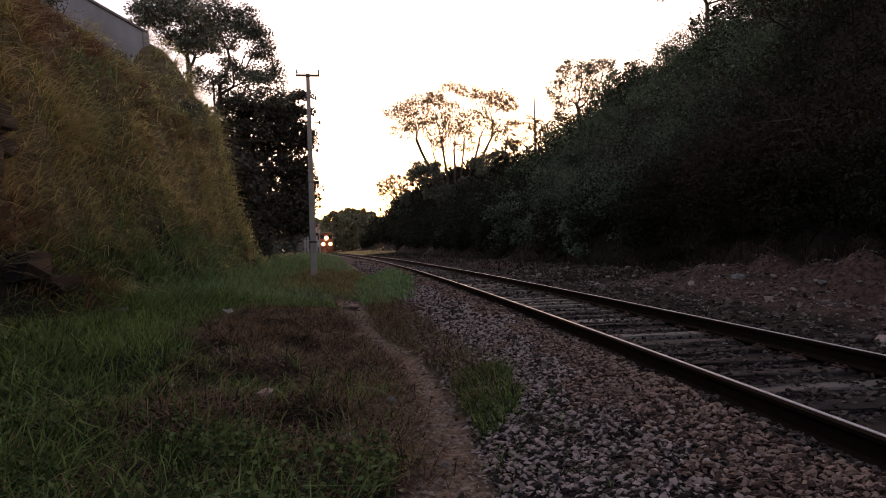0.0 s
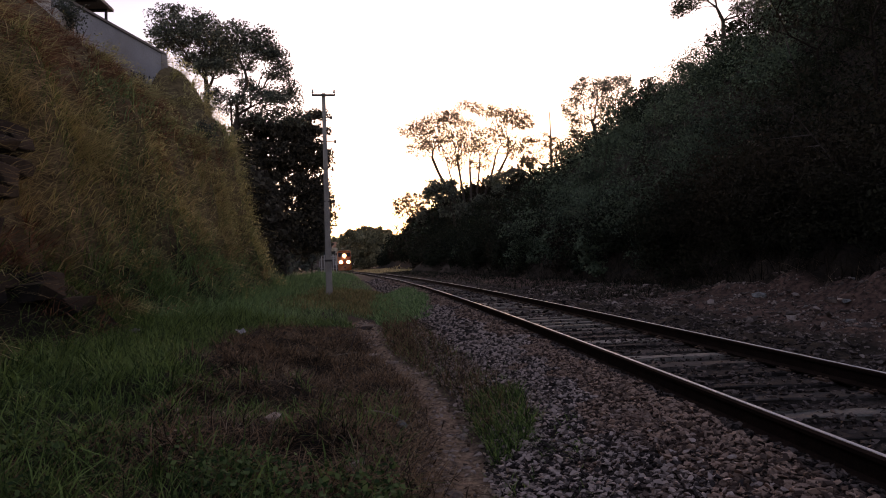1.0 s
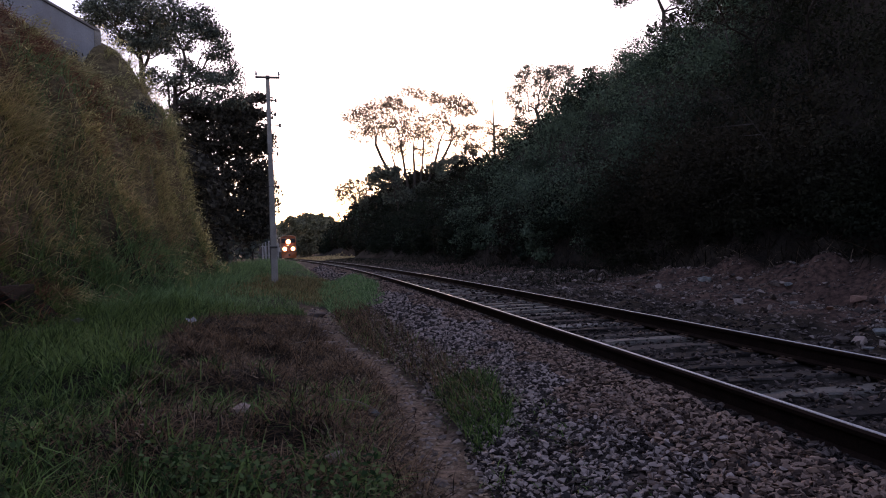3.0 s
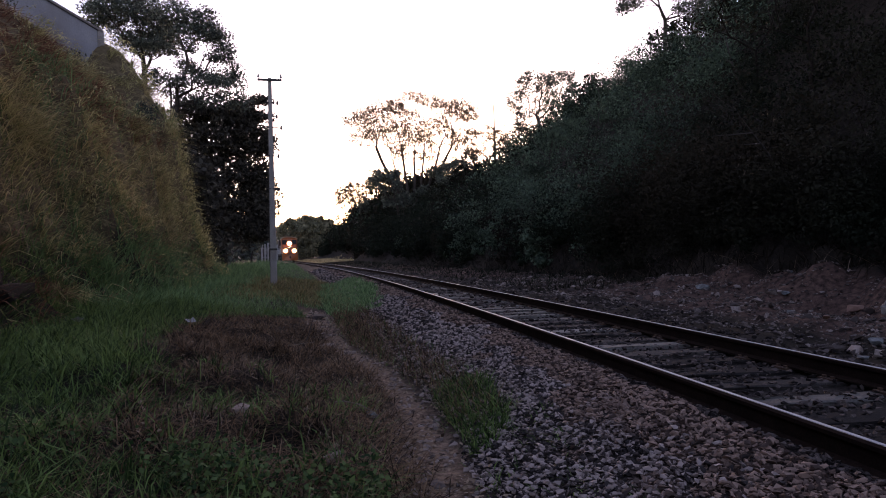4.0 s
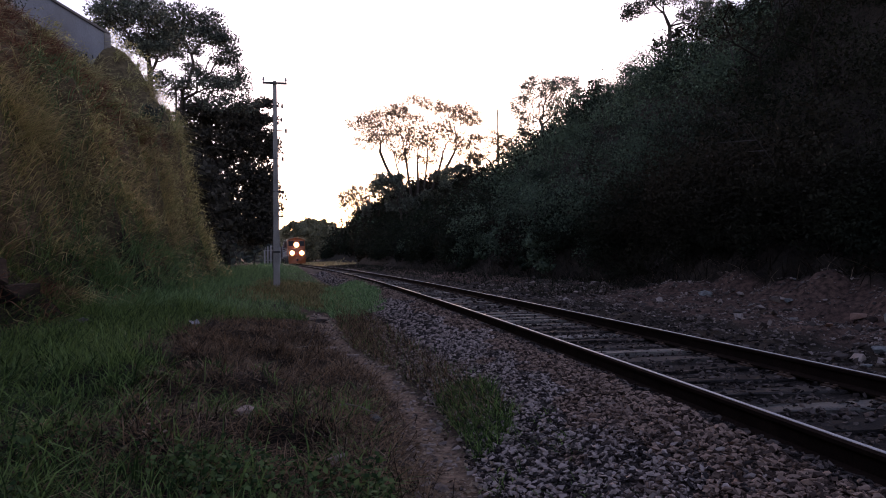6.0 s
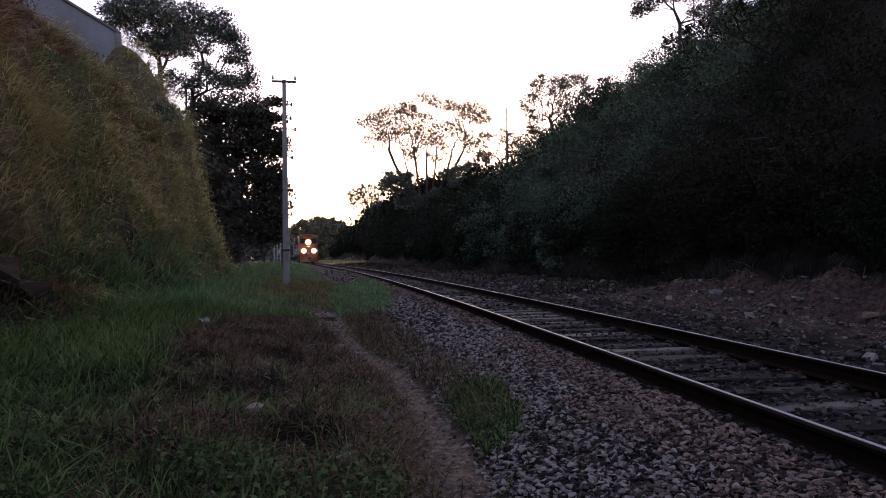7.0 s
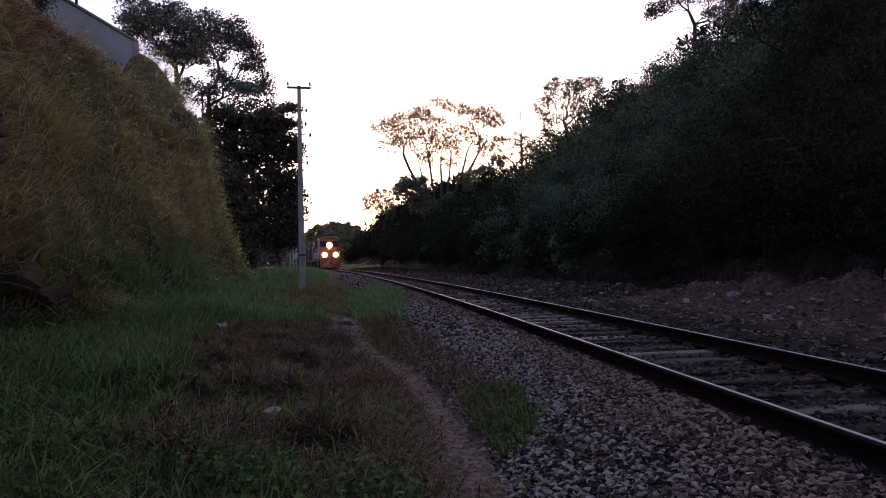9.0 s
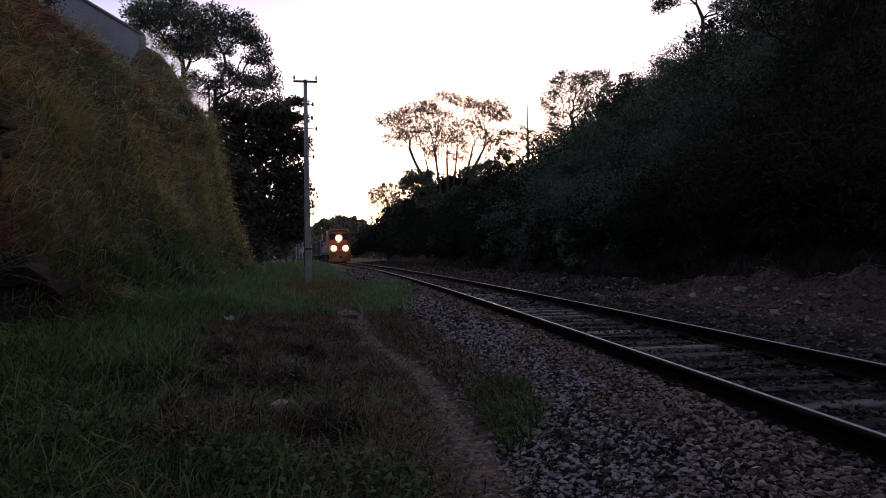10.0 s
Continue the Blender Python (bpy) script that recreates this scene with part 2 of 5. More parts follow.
def quads(name, verts, faces, material, smooth=False):
    """A mesh of four-cornered faces from arrays."""
    me = bpy.data.meshes.new(name)
    verts, faces = np.asarray(verts, np.float32).reshape(-1, 3), np.asarray(faces, np.int32)
    side = faces.shape[1]
    me.vertices.add(len(verts))
    me.vertices.foreach_set("co", verts.ravel())
    me.loops.add(faces.size)
    me.loops.foreach_set("vertex_index", faces.ravel())
    me.polygons.add(len(faces))
    me.polygons.foreach_set("loop_start", np.arange(0, faces.size, side, dtype=np.int32))
    me.polygons.foreach_set("use_smooth", np.full(len(faces), smooth))
    me.materials.append(material)
    me.update(calc_edges=True)
    return me


def box(bm, x0, y0, z0, x1, y1, z1, bevel=0.0, turn=None):
    made = bmesh.ops.create_cube(bm, size=1.0)["verts"]
    for v in made:
        v.co = Vector(((x0 + x1) / 2 + v.co.x * (x1 - x0), (y0 + y1) / 2 + v.co.y * (y1 - y0), (z0 + z1) / 2 + v.co.z * (z1 - z0)))
    if bevel:
        edges = list({e for v in made for e in v.link_edges})
        made = bmesh.ops.bevel(bm, geom=edges, offset=bevel, segments=2, affect="EDGES", profile=0.6)["verts"]
    if turn is not None:
        bmesh.ops.transform(bm, matrix=turn, verts=list(made))
    return made


def rod(bm, a, b, r0, r1=None, sides=8, caps=True):
    a, b = Vector(a), Vector(b)
    made = bmesh.ops.create_cone(bm, cap_ends=caps, segments=sides, radius1=r0, radius2=r0 if r1 is None else r1, depth=(b - a).length)["verts"]
    bmesh.ops.transform(bm, verts=made, matrix=Matrix.Translation((a + b) / 2) @ (b - a).to_track_quat("Z", "Y").to_matrix().to_4x4())
    return made


def thing(name, m=None):
    ob = new(name)
    ob.empty_display_size = 0.3
    if m is not None:
        ob.matrix_basis = m
    return ob


# ---- the lie of the land ----
def track_x(y):
    """The track's middle line: straight here, bending left in the distance."""
    y = np.asarray(y, float)
    s = np.clip(y, -5, 165) / 100
    bend = 3.455 - 10.307 * s**2 + 3.710 * s**3 - 0.395 * s**4
    past = np.minimum(np.maximum(y - 165, 0), 200)
    return bend - 0.105 * past - 0.0011 * past**2


def heading(y):
    return math.atan2(float(track_x(y + 1) - track_x(y - 1)), 2.0)


def step(a, b, v):
    s = np.clip((v - a) / (b - a), 0, 1)
    return s * s * (3 - 2 * s)


def waves(x, y, scale, seed):
    """Smooth unevenness between about -1 and 1."""
    g = np.random.default_rng(seed)
    total = 0
    for k in range(6):
        a, f, p = g.uniform(0, 6.28), scale * g.uniform(0.6, 2.2), g.uniform(0, 6.28)
        total = total + np.sin((np.cos(a) * x + np.sin(a) * y) * f + p)
    return total / 3.2


RAIL_TOP, GAUGE = 0.512, 1.67
PATH_Y, PATH_X = (-10, 3, 4.4, 5.5, 7, 9, 11.5, 16, 18, 24, 31, 45), (0.4, 0.55, 0.64, 0.74, 0.72, 0.54, 0.03, -0.3, -0.42, -0.7, -1.4, -1.9)
BANK_S, BANK_Z = (4.4, 5.25, 5.65, 5.9, 6.15, 7.2, 8.5, 9.6, 14, 40), (0.0, 1.2, 2.7, 3.9, 5.0, 6.1, 7.2, 8.1, 9.0, 10.0)
HILL_U, HILL_Z = (7.4, 8.4, 10, 13, 16, 19, 22, 26, 40, 80), (0.0, 0.9, 2.4, 5.4, 8.7, 12.0, 14.0, 15.0, 16.0, 16.0)


def path_x(y):
    return np.interp(y, PATH_Y, PATH_X)


def land(x, y):
    """Height of the ground."""
    x, y = np.asarray(x, float), np.asarray(y, float)
    u = x - track_x(y)
    bed = np.interp(u, (-2.5, -1.6, -1.3, -0.93, -0.8, 0.8, 1.05, 1.5, 2.4, 3.2, 5.5, 7.4), (0.02, 0.30, 0.352, 0.362, 0.30, 0.30, 0.352, 0.325, 0.17, 0.20, 0.32, 0.42))
    z = np.where(u > -2.5, bed, np.interp(x, (-12, -6, -4.3, -2.6, -1.2, 0.0, 0.6), (0.75, 0.72, 0.55, 0.36, 0.20, 0.03, 0.0)))
    z = z + np.where(u < -2.5, 0.05 * waves(x, y, 1.1, 3) * step(0.2, 1.0, np.abs(x - path_x(y))), 0)
    z = z - 0.05 * np.exp(-((x - path_x(y)) / 0.3) ** 2)
    # steep bank, with a shelf and hollows
    ends = 1 - step(28.7, 32.6, y + 0.5 * waves(x, y, 0.8, 5))
    s = -x - 0.08 * step(22, 29, y) + 0.33 * waves(y, x, 0.7, 8) + 0.16 * waves(x, y, 2.3, 9)
    rise = np.interp(s, BANK_S, BANK_Z)
    rise = rise + step(25.6, 27.6, y) * np.interp(s, (5.9, 6.6, 7.4, 8.4, 10, 14), (0.0, 0.7, 1.3, 1.7, 1.3, 0.4))
    z = z + ends * rise * (1 + 0.05 * waves(x, y, 0.5, 12))
    lump = step(-3.4, -2.2, x) * step(0.3, -0.4, x) * step(4.0, 5.0, y) * step(15, 13, y)
    z = z + lump * (0.12 * waves(x, y, 2.6, 14) + 0.08 * waves(x, y, 6.5, 15))
    z = z + 6.0 * step(9, 45, -u) * step(40, 75, y)
    # spoil heap beyond the track
    heap = np.exp(-(((u - 7.4) / 1.6) ** 2)) * step(21, 17.5, y) * (0.42 + 0.26 * waves(x, y, 1.6, 21) + 0.2 * waves(x, y, 4.2, 23) + 0.07 * waves(x, y, 9.0, 25))
    pit = np.exp(-(((x - 9.1) / 0.8) ** 2) - ((y - 11.2) / 1.2) ** 2)
    z = z + heap - 0.34 * pit + np.where((u > 2.2) & (u < 9), 0.07 * waves(x, y, 2.6, 22) + 0.045 * waves(x, y, 6.0, 24), 0)
    z = z + 15 * step(270, 430, y) * (1 + 0.15 * waves(x, y, 0.02, 33))
    # wooded hill, falling away far off and at its far end
    tall = np.interp(y, (-60, 20, 45, 57, 70, 85, 100, 118, 140, 170, 190, 205), (1.1, 1.12, 1.07, 0.95, 0.80, 0.78, 0.85, 0.94, 0.96, 0.8, 0.35, 0.03))
    foot = 3.6 * step(100, 120, y) * np.clip((14 - u) / 5, 0, 1)
    z = z + np.interp(u - foot + 0.5 * waves(x, y, 0.35, 31), HILL_U, HILL_Z) * tall * (1 + 0.05 * waves(x, y, 0.25, 32))
    return z


def build_ground():
    cols = np.unique(np.concatenate([np.linspace(-14, -7, 48), np.linspace(-7, 9, 80), np.linspace(9, 30, 34), np.linspace(30, 90, 12), -np.geomspace(15, 2500, 26), np.geomspace(100, 2500, 12)]))
    rows = np.concatenate([-np.geomspace(41, 600, 10)[::-1], np.linspace(-40, 2, 60), np.linspace(2.15, 40, 150), np.geomspace(40.5, 230, 90), np.geomspace(240, 3000, 18)])
    uu, yy = np.meshgrid(cols, rows)
    xx = uu + track_x(yy)
    zz = land(xx, yy)
    wide, tall = len(cols), len(rows)
    at = np.arange(wide * tall).reshape(tall, wide)
    faces = np.stack([at[:-1, :-1], at[:-1, 1:], at[1:, 1:], at[1:, :-1]], -1).reshape(-1, 4)
    me = quads("ground", np.stack([xx, yy, zz], -1), faces, M_GROUND, True)
    cover = me.color_attributes.new("cover", "FLOAT_COLOR", "POINT")
    off = np.abs(xx - path_x(yy))
    trod = step(20, 16, yy) * np.clip(1.2 - off / np.interp(yy, (3, 9, 13, 15, 17), (0.46, 0.4, 0.44, 0.55, 0.6)), 0, 1) + np.exp(-((uu + 3.5) / 2.2) ** 2 - ((yy - 92) / 16) ** 2) + np.exp(-((uu - 5.2) / 1.8) ** 2 - ((yy - 125) / 20) ** 2)
    gravel = step(-2.75, -2.35, uu) * step(3.2, 1.8, uu)
    earth = step(3.0, 4.4, uu) * step(7.5, 6.8, uu)
    thatch = step(4.8, 5.4, -xx) * step(33, 31, yy)
    rgba = np.stack([trod.clip(0, 1), gravel, earth.clip(0, 1), thatch], -1)
    cover.data.foreach_set("color", rgba.astype(np.float32).ravel())
    ground = new("ground", me)
    tagged(ground, "uneven soil and gravel ground with a trodden footpath beside a railway", "ground", kind="structure")


build_ground()


# ---- grass and leaves ----
def blades(name, x, y, z, length, width, lean, droop, material, toward=None, joints=3):
    """Arching tapered blades of two or three quads each. toward: a heading that they hang to, in radians."""
    count = len(x)
    turn = rng.uniform(0, 2 * np.pi, count) if toward is None else toward + rng.normal(0, 0.75, count)
    out = np.stack([np.cos(turn), np.sin(turn), 0 * turn], -1)
    across = np.stack([-np.sin(turn), np.cos(turn), 0 * turn], -1)
    twist = rng.normal(0, 0.5, count)[:, None]
    across = across * np.cos(twist) + out * np.sin(twist)
    foot = np.stack([x, y, z], -1)
    rows = []
    for s, w in ((0.0, 0.8), (0.38, 1.0), (0.72, 0.7), (1.0, 0.12)) if joints == 3 else ((0.0, 0.8), (0.55, 1.0), (1.0, 0.12)):
        reach, up = lean * s + droop * s * s * 0.8, s * (1 - 0.35 * lean) - droop * s * s * 0.75
        mid = foot + length[:, None] * (out * np.reshape(reach, (-1, 1)) + np.array([0, 0, 1.0]) * np.reshape(up, (-1, 1)))
        half = across * (width * w * 0.5)[:, None]
        rows += [mid - half, mid + half]
    verts = np.stack(rows, 1)
    at = np.arange(count)[:, None] * (2 * joints + 2)
    faces = np.concatenate([at + np.array([k, k + 1, k + 3, k + 2]) for k in range(0, 2 * joints, 2)], 0)
    return new(name, quads(name, verts, faces, material))


def leaves(place, size, normal_up=0.4, long=1.7, facing=0.0):
    """Verts and faces of small pointed leaves at the places, turned at random or mostly along facing."""
    count = len(place)
    n = rng.normal(0, 1, (count, 3)) + np.array([0, 0, normal_up]) + facing
    n /= np.linalg.norm(n, axis=1, keepdims=True)
    a = np.cross(n, rng.normal(0, 1, (count, 3)))
    a /= np.linalg.norm(a, axis=1, keepdims=True)
    b = np.cross(n, a)
    size = np.broadcast_to(np.asarray(size, float), (count,)) * rng.uniform(0.6, 1.35, count)
    a, b = a * (size * 0.5 * long)[:, None], b * (size * 0.5)[:, None]
    verts = np.stack([place - a, place + b - 0.15 * a, place + a, place - b - 0.15 * a], 1)
    return verts.reshape(-1, 3), np.arange(count * 4).reshape(-1, 4)


def scatter(count, x0, x1, y0, y1, power=1.0):
    """Random places, denser towards y0 for a power above 1."""
    return rng.uniform(x0, x1, count), y0 + (y1 - y0) * rng.random(count) ** power


def keep(mask, *arrays):
    return [a[mask] for a in arrays]


def withered(x, y):
    """1 inside the brown trampled patch beside the path."""
    edge = np.interp(y, (3.6, 4.6, 5.5, 7, 9, 12, 14, 15.5), (-0.4, -1.1, -1.6, -2.0, -2.2, -2.6, -1.9, -0.8))
    return (x > edge + 0.35 * waves(x, y, 1.8, 41) + 0.2 * waves(x, y, 4.5, 42)) & (y > 3.7) & (y < 15.5) & (x < path_x(y) - 0.15)


def off_path(x, y, gap=0.27):
    return (np.abs(x - path_x(y)) > gap + 0.12 * waves(x, y, 2.6, 44)) | (y > 18.5)


def not_bed(x, y, edge=-2.55):
    return x - track_x(y) < edge + 0.16 * waves(x, y, 2.0, 45)


def build_grass():
    # green sward at the foot of the bank, nearest part and farther part
    x, y = scatter(58000, -6.2, 1.2, 1.6, 16, 1.15)
    ok = ~withered(x, y) & off_path(x, y, 0.5) & not_bed(x, y, -3.0) & (x < path_x(y) - 0.3) & ~((np.abs(x + 4.8) < 1.0) & (np.abs(y - 9.5) < 2.2) & (rng.random(len(x)) < 0.7))
    bare = waves(x, y, 1.5, 46) < np.interp(y, (4, 7), (0.1, 0.5))
    x, y = keep(ok & (bare | (rng.random(len(x)) < 0.25)), x, y)
    n = len(x)
    size = rng.uniform(0.14, 0.42, n) * (1 + 0.35 * waves(x, y, 0.9, 47)) * np.interp(x, (-4, -1, 0.5), (1.15, 0.85, 0.45))
    blades("green_grass", x, y, land(x, y) - 0.02, size, rng.uniform(0.005, 0.011, n), rng.uniform(0.1, 0.6, n), rng.uniform(0.1, 0.6, n), M_GREEN, joints=2)
    tagged(bpy.data.objects["green_grass"], "long green grass on level ground below a bank", "grass", kind="stuff")
    x, y = scatter(38000, -6.5, 1.0, 15.5, 75, 1.7)
    ok = off_path(x, y, 0.45) & not_bed(x, y, -2.9) & ~((np.abs(x + 1.6) < 1.3) & (y > 23) & (y < 33) & (rng.random(len(x)) < 0.85))
    x, y = keep(ok, x, y)
    n = len(x)
    size = rng.uniform(0.2, 0.6, n) * np.interp(x, (-4.5, -3.2, -2.2, -0.5), (1.6, 1.0, 0.55, 0.4))
    blades("green_grass", x, y, land(x, y) - 0.02, size, rng.uniform(0.007, 0.018, n), rng.uniform(0.1, 0.7, n), rng.uniform(0.1, 0.8, n), M_FAR_GREEN, joints=2)
    tagged(bpy.data.objects["green_grass.001"], "soft green grass running along the foot of a bank", "grass", kind="stuff")
    # taller grass climbing the foot of the bank
    x, y = scatter(9500, -5.5, -3.6, 13, 30, 1.1)
    n = len(x)
    ob = blades("foot_grass", x, y, land(x, y) - 0.03, rng.uniform(0.3, 0.85, n), rng.uniform(0.008, 0.017, n), rng.uniform(0.1, 0.8, n), rng.uniform(0.2, 1.0, n), M_FAR_GREEN, joints=2)
    tagged(ob, "tall soft green grass climbing the foot of a bank", "grass", kind="stuff")
    # dry yellowish grass round the pole
    x, y = scatter(9000, -3.4, 0.6, 19, 36)
    x, y = keep(off_path(x, y, 0.35) & not_bed(x, y), x, y)
    n = len(x)
    ob = blades("dry_grass", x, y, land(x, y) - 0.02, rng.uniform(0.1, 0.32, n), rng.uniform(0.012, 0.024, n), rng.uniform(0.1, 0.6, n), rng.uniform(0.1, 0.5, n), M_DULL)
    tagged(ob, "short olive dry grass round a utility pole", "grass", kind="stuff")
    # brown withered weeds beside the path
    x, y = scatter(28000, -3.4, 0.7, 4.0, 15.6, 1.2)
    x, y = keep(withered(x, y) & (waves(x, y, 2.2, 51) > -1.0), x, y)
    n = len(x)
    ob = blades("withered_weeds", x, y, land(x, y) - 0.02, rng.uniform(0.08, 0.30, n) * (1 + 0.6 * waves(x, y, 1.7, 52)), rng.uniform(0.004, 0.009, n), rng.uniform(0.2, 1.0, n), rng.uniform(0.1, 0.9, n), M_WITHER, joints=2)
    tagged(ob, "trampled brown withered weeds beside a footpath", "weeds", kind="stuff")
    # brown stalks between path and ballast
    x, y = scatter(22000, 0.0, 1.9, 5.6, 19, 1.0)
    u = x - track_x(y)
    x, y = keep((u < -2.05 - 0.05 * (y - 7) * 0.5) & (x > path_x(y) + 0.24), x, y)
    n = len(x)
    ob = blades("withered_weeds", x, y, land(x, y) - 0.02, rng.uniform(0.08, 0.36, n), rng.uniform(0.004, 0.009, n), rng.uniform(0.1, 0.9, n), rng.uniform(0.1, 0.8, n), M_WITHER, joints=2)
    tagged(ob, "upright brown dead stalks between a footpath and ballast", "weeds", kind="stuff")
    pick = rng.random(n) < np.interp(y, (6, 9), (0.5, 0.22))
    px, py = x[pick] + rng.normal(0, 0.05, pick.sum()), y[pick]
    n = len(px)
    ob = blades("grass_tuft", px, py, land(px, py) - 0.02, rng.uniform(0.08, 0.26, n), rng.uniform(0.005, 0.010, n), rng.uniform(0.1, 0.9, n), rng.uniform(0.1, 0.8, n), M_GREEN)
    tagged(ob, "thin green grass among dead stalks beside ballast", "grass", kind="stuff")
    # green tuft at the edge of the ballast, and the green patch farther on
    for x0, x1, y0, y1, count, tall in ((0.85, 1.5, 4.9, 7.3, 3800, 0.19), (-0.5, 1.5, 16.5, 33, 15000, 0.31)):
        x, y = scatter(count, x0, x1, y0, y1)
        mid = ((x - (x0 + x1) / 2 - 0.12 * (y - (y0 + y1) / 2) * (tall < 0.3)) / (0.5 * (x1 - x0))) ** 2 + ((y - (y0 + y1) / 2) / (0.5 * (y1 - y0))) ** 2
        x, y = keep((mid < 1 + 0.4 * waves(x, y, 3, 55)) & (x > path_x(y) + 0.24), x, y)
        n = len(x)
        ob = blades("grass_tuft", x, y, land(x, y) - 0.02, rng.uniform(0.4, 1.1, n) * tall, rng.uniform(0.006, 0.012, n) * (1 if tall < 0.3 else 2), rng.uniform(0.1, 0.6, n), rng.uniform(0.1, 0.6, n), M_GREEN if tall < 0.3 else M_FAR_GREEN, joints=2)
        tagged(ob, "green grass tuft growing at the edge of the ballast", "grass", kind="stuff")
    # broad-leaved weeds in the near corner
    x, y = scatter(24000, -4.4, 0.35, 2.4, 5.4)
    x, y = keep((waves(x, y, 3.4, 61) > rng.normal(0.15, 0.35, len(x))) & (y < 4.9 - 0.25 * np.abs(x + 1.5) + 0.3 * waves(x, y, 2, 62)) & (x < path_x(y) - 0.35), x, y)
    z = land(x, y) + rng.uniform(0.02, 0.2, len(x))
    verts, faces = leaves(np.stack([x, y, z], -1), 0.028, 1.3, 1.5)
    ob = tagged(new("weeds", quads("weeds", verts, faces, M_HERB)), "low broad-leaved green weeds in grass", "weeds", kind="stuff")


def tussocks(name, x, y, many, tall, width, lean, droop, material, label, loose=0.07):
    """Separate tufts of blades that spring from one root and arch outwards."""
    count = rng.integers(many // 2, many + 1, len(x))
    vigour = np.repeat(rng.uniform(0.55, 1.3, len(x)), count)
    x, y = np.repeat(x, count), np.repeat(y, count)
    n = len(x)
    x, y = x + rng.normal(0, loose, n), y + rng.normal(0, loose, n)
    ob = blades(name, x, y, land(x, y) - 0.02, rng.uniform(0.5, 1.1, n) * tall * vigour, rng.uniform(0.6, 1.3, n) * width, rng.uniform(0.2, 1.3, n) * lean, rng.uniform(0.3, 1.3, n) * droop, material, joints=2)
    return tagged(ob, label, "grass", kind="stuff")


def build_tussocks():
    x, y = scatter(1350, -5.2, 0.2, 2.2, 16, 1.1)
    x, y = keep(~withered(x, y) & (x < path_x(y) - 0.5) & ((y > 4.6) | (rng.random(len(x)) < 0.35)), x, y)
    tussocks("grass_tussocks", x, y, 26, 0.50, 0.0105, 0.6, 0.9, M_GREEN, "arching tussocks of long green grass")
    x, y = scatter(150, -5.0, -0.2, 2.4, 12, 1.1)
    x, y = keep(~withered(x, y), x, y)
    tussocks("dry_tussocks", x, y, 8, 0.3, 0.006, 0.9, 0.8, M_DRY, "dry straw-coloured stalks among green grass")
    x, y = scatter(620, -3.0, 0.5, 4.2, 15)
    x, y = keep(withered(x, y), x, y)
    more_x, more_y = scatter(160, -3.6, 0.1, 2.6, 5.2)
    x, y = np.concatenate([x, more_x]), np.concatenate([y, more_y])
    tussocks("withered_tussocks", x, y, 54, 0.34, 0.007, 0.9, 0.9, M_WITHER, "matted mounds of brown withered weeds", 0.10)
    x, y = scatter(1000, -2.8, 0.4, 3.6, 13)
    x, y = keep(withered(x, y), x, y)
    tussocks("dead_stalks", x, y, 9, 0.26, 0.005, 1.0, 0.6, M_LITTER, "pale dead stalks among withered weeds", 0.08)
    x, y = scatter(240, -2.2, 0.3, 3.9, 7.5, 1.4)
    x, y = keep(x < path_x(y) - 0.35, x, y)
    tussocks("green_shoots", x, y, 16, 0.30, 0.010, 0.4, 0.6, M_GREEN, "fresh green grass shoots among withered weeds", 0.05)
    x, y = scatter(120, 0.9, 1.6, 3.2, 8.5)
    tussocks("green_shoots", x, y, 10, 0.14, 0.007, 0.5, 0.6, M_GREEN, "green shoots in the edge of ballast", 0.05)
    # dead leaves on the path and the trampled ground
    x, y = scatter(9000, -2.4, 1.5, 3.2, 16, 1.2)
    x, y = keep((withered(x, y) & (rng.random(len(x)) < 0.6)) | (np.abs(x - path_x(y)) < 0.4), x, y)
    z = land(x, y) + rng.uniform(0.004, 0.03, len(x))
    verts, faces = leaves(np.stack([x, y, z], -1), 0.026, 2.5, 1.8)
    tagged(new("leaf_litter", quads("leaf_litter", verts, faces, M_LITTER)), "dead brown leaf litter on a footpath", "litter", kind="stuff")


def bank_face(count, y0, y1):
    """Places on the steep bank, spread by its slope."""
    x, y = rng.uniform(-12.5, -4.2, count * 3), rng.uniform(y0, y1, count * 3)
    slope = np.hypot((land(x + 0.05, y) - land(x - 0.05, y)) / 0.1, 1.0)
    pick = rng.random(len(x)) < slope / 5.0
    x, y = x[pick][:count], y[pick][:count]
    return x, y, land(x, y)


def bare_rock(y, z):
    return (((y - 9.7) / 1.4) ** 2 + ((z - 3.0) / 1.1) ** 2 < 1) | (((y - 8.8) / 1.2) ** 2 + ((z - 1.3) / 0.6) ** 2 < 1)


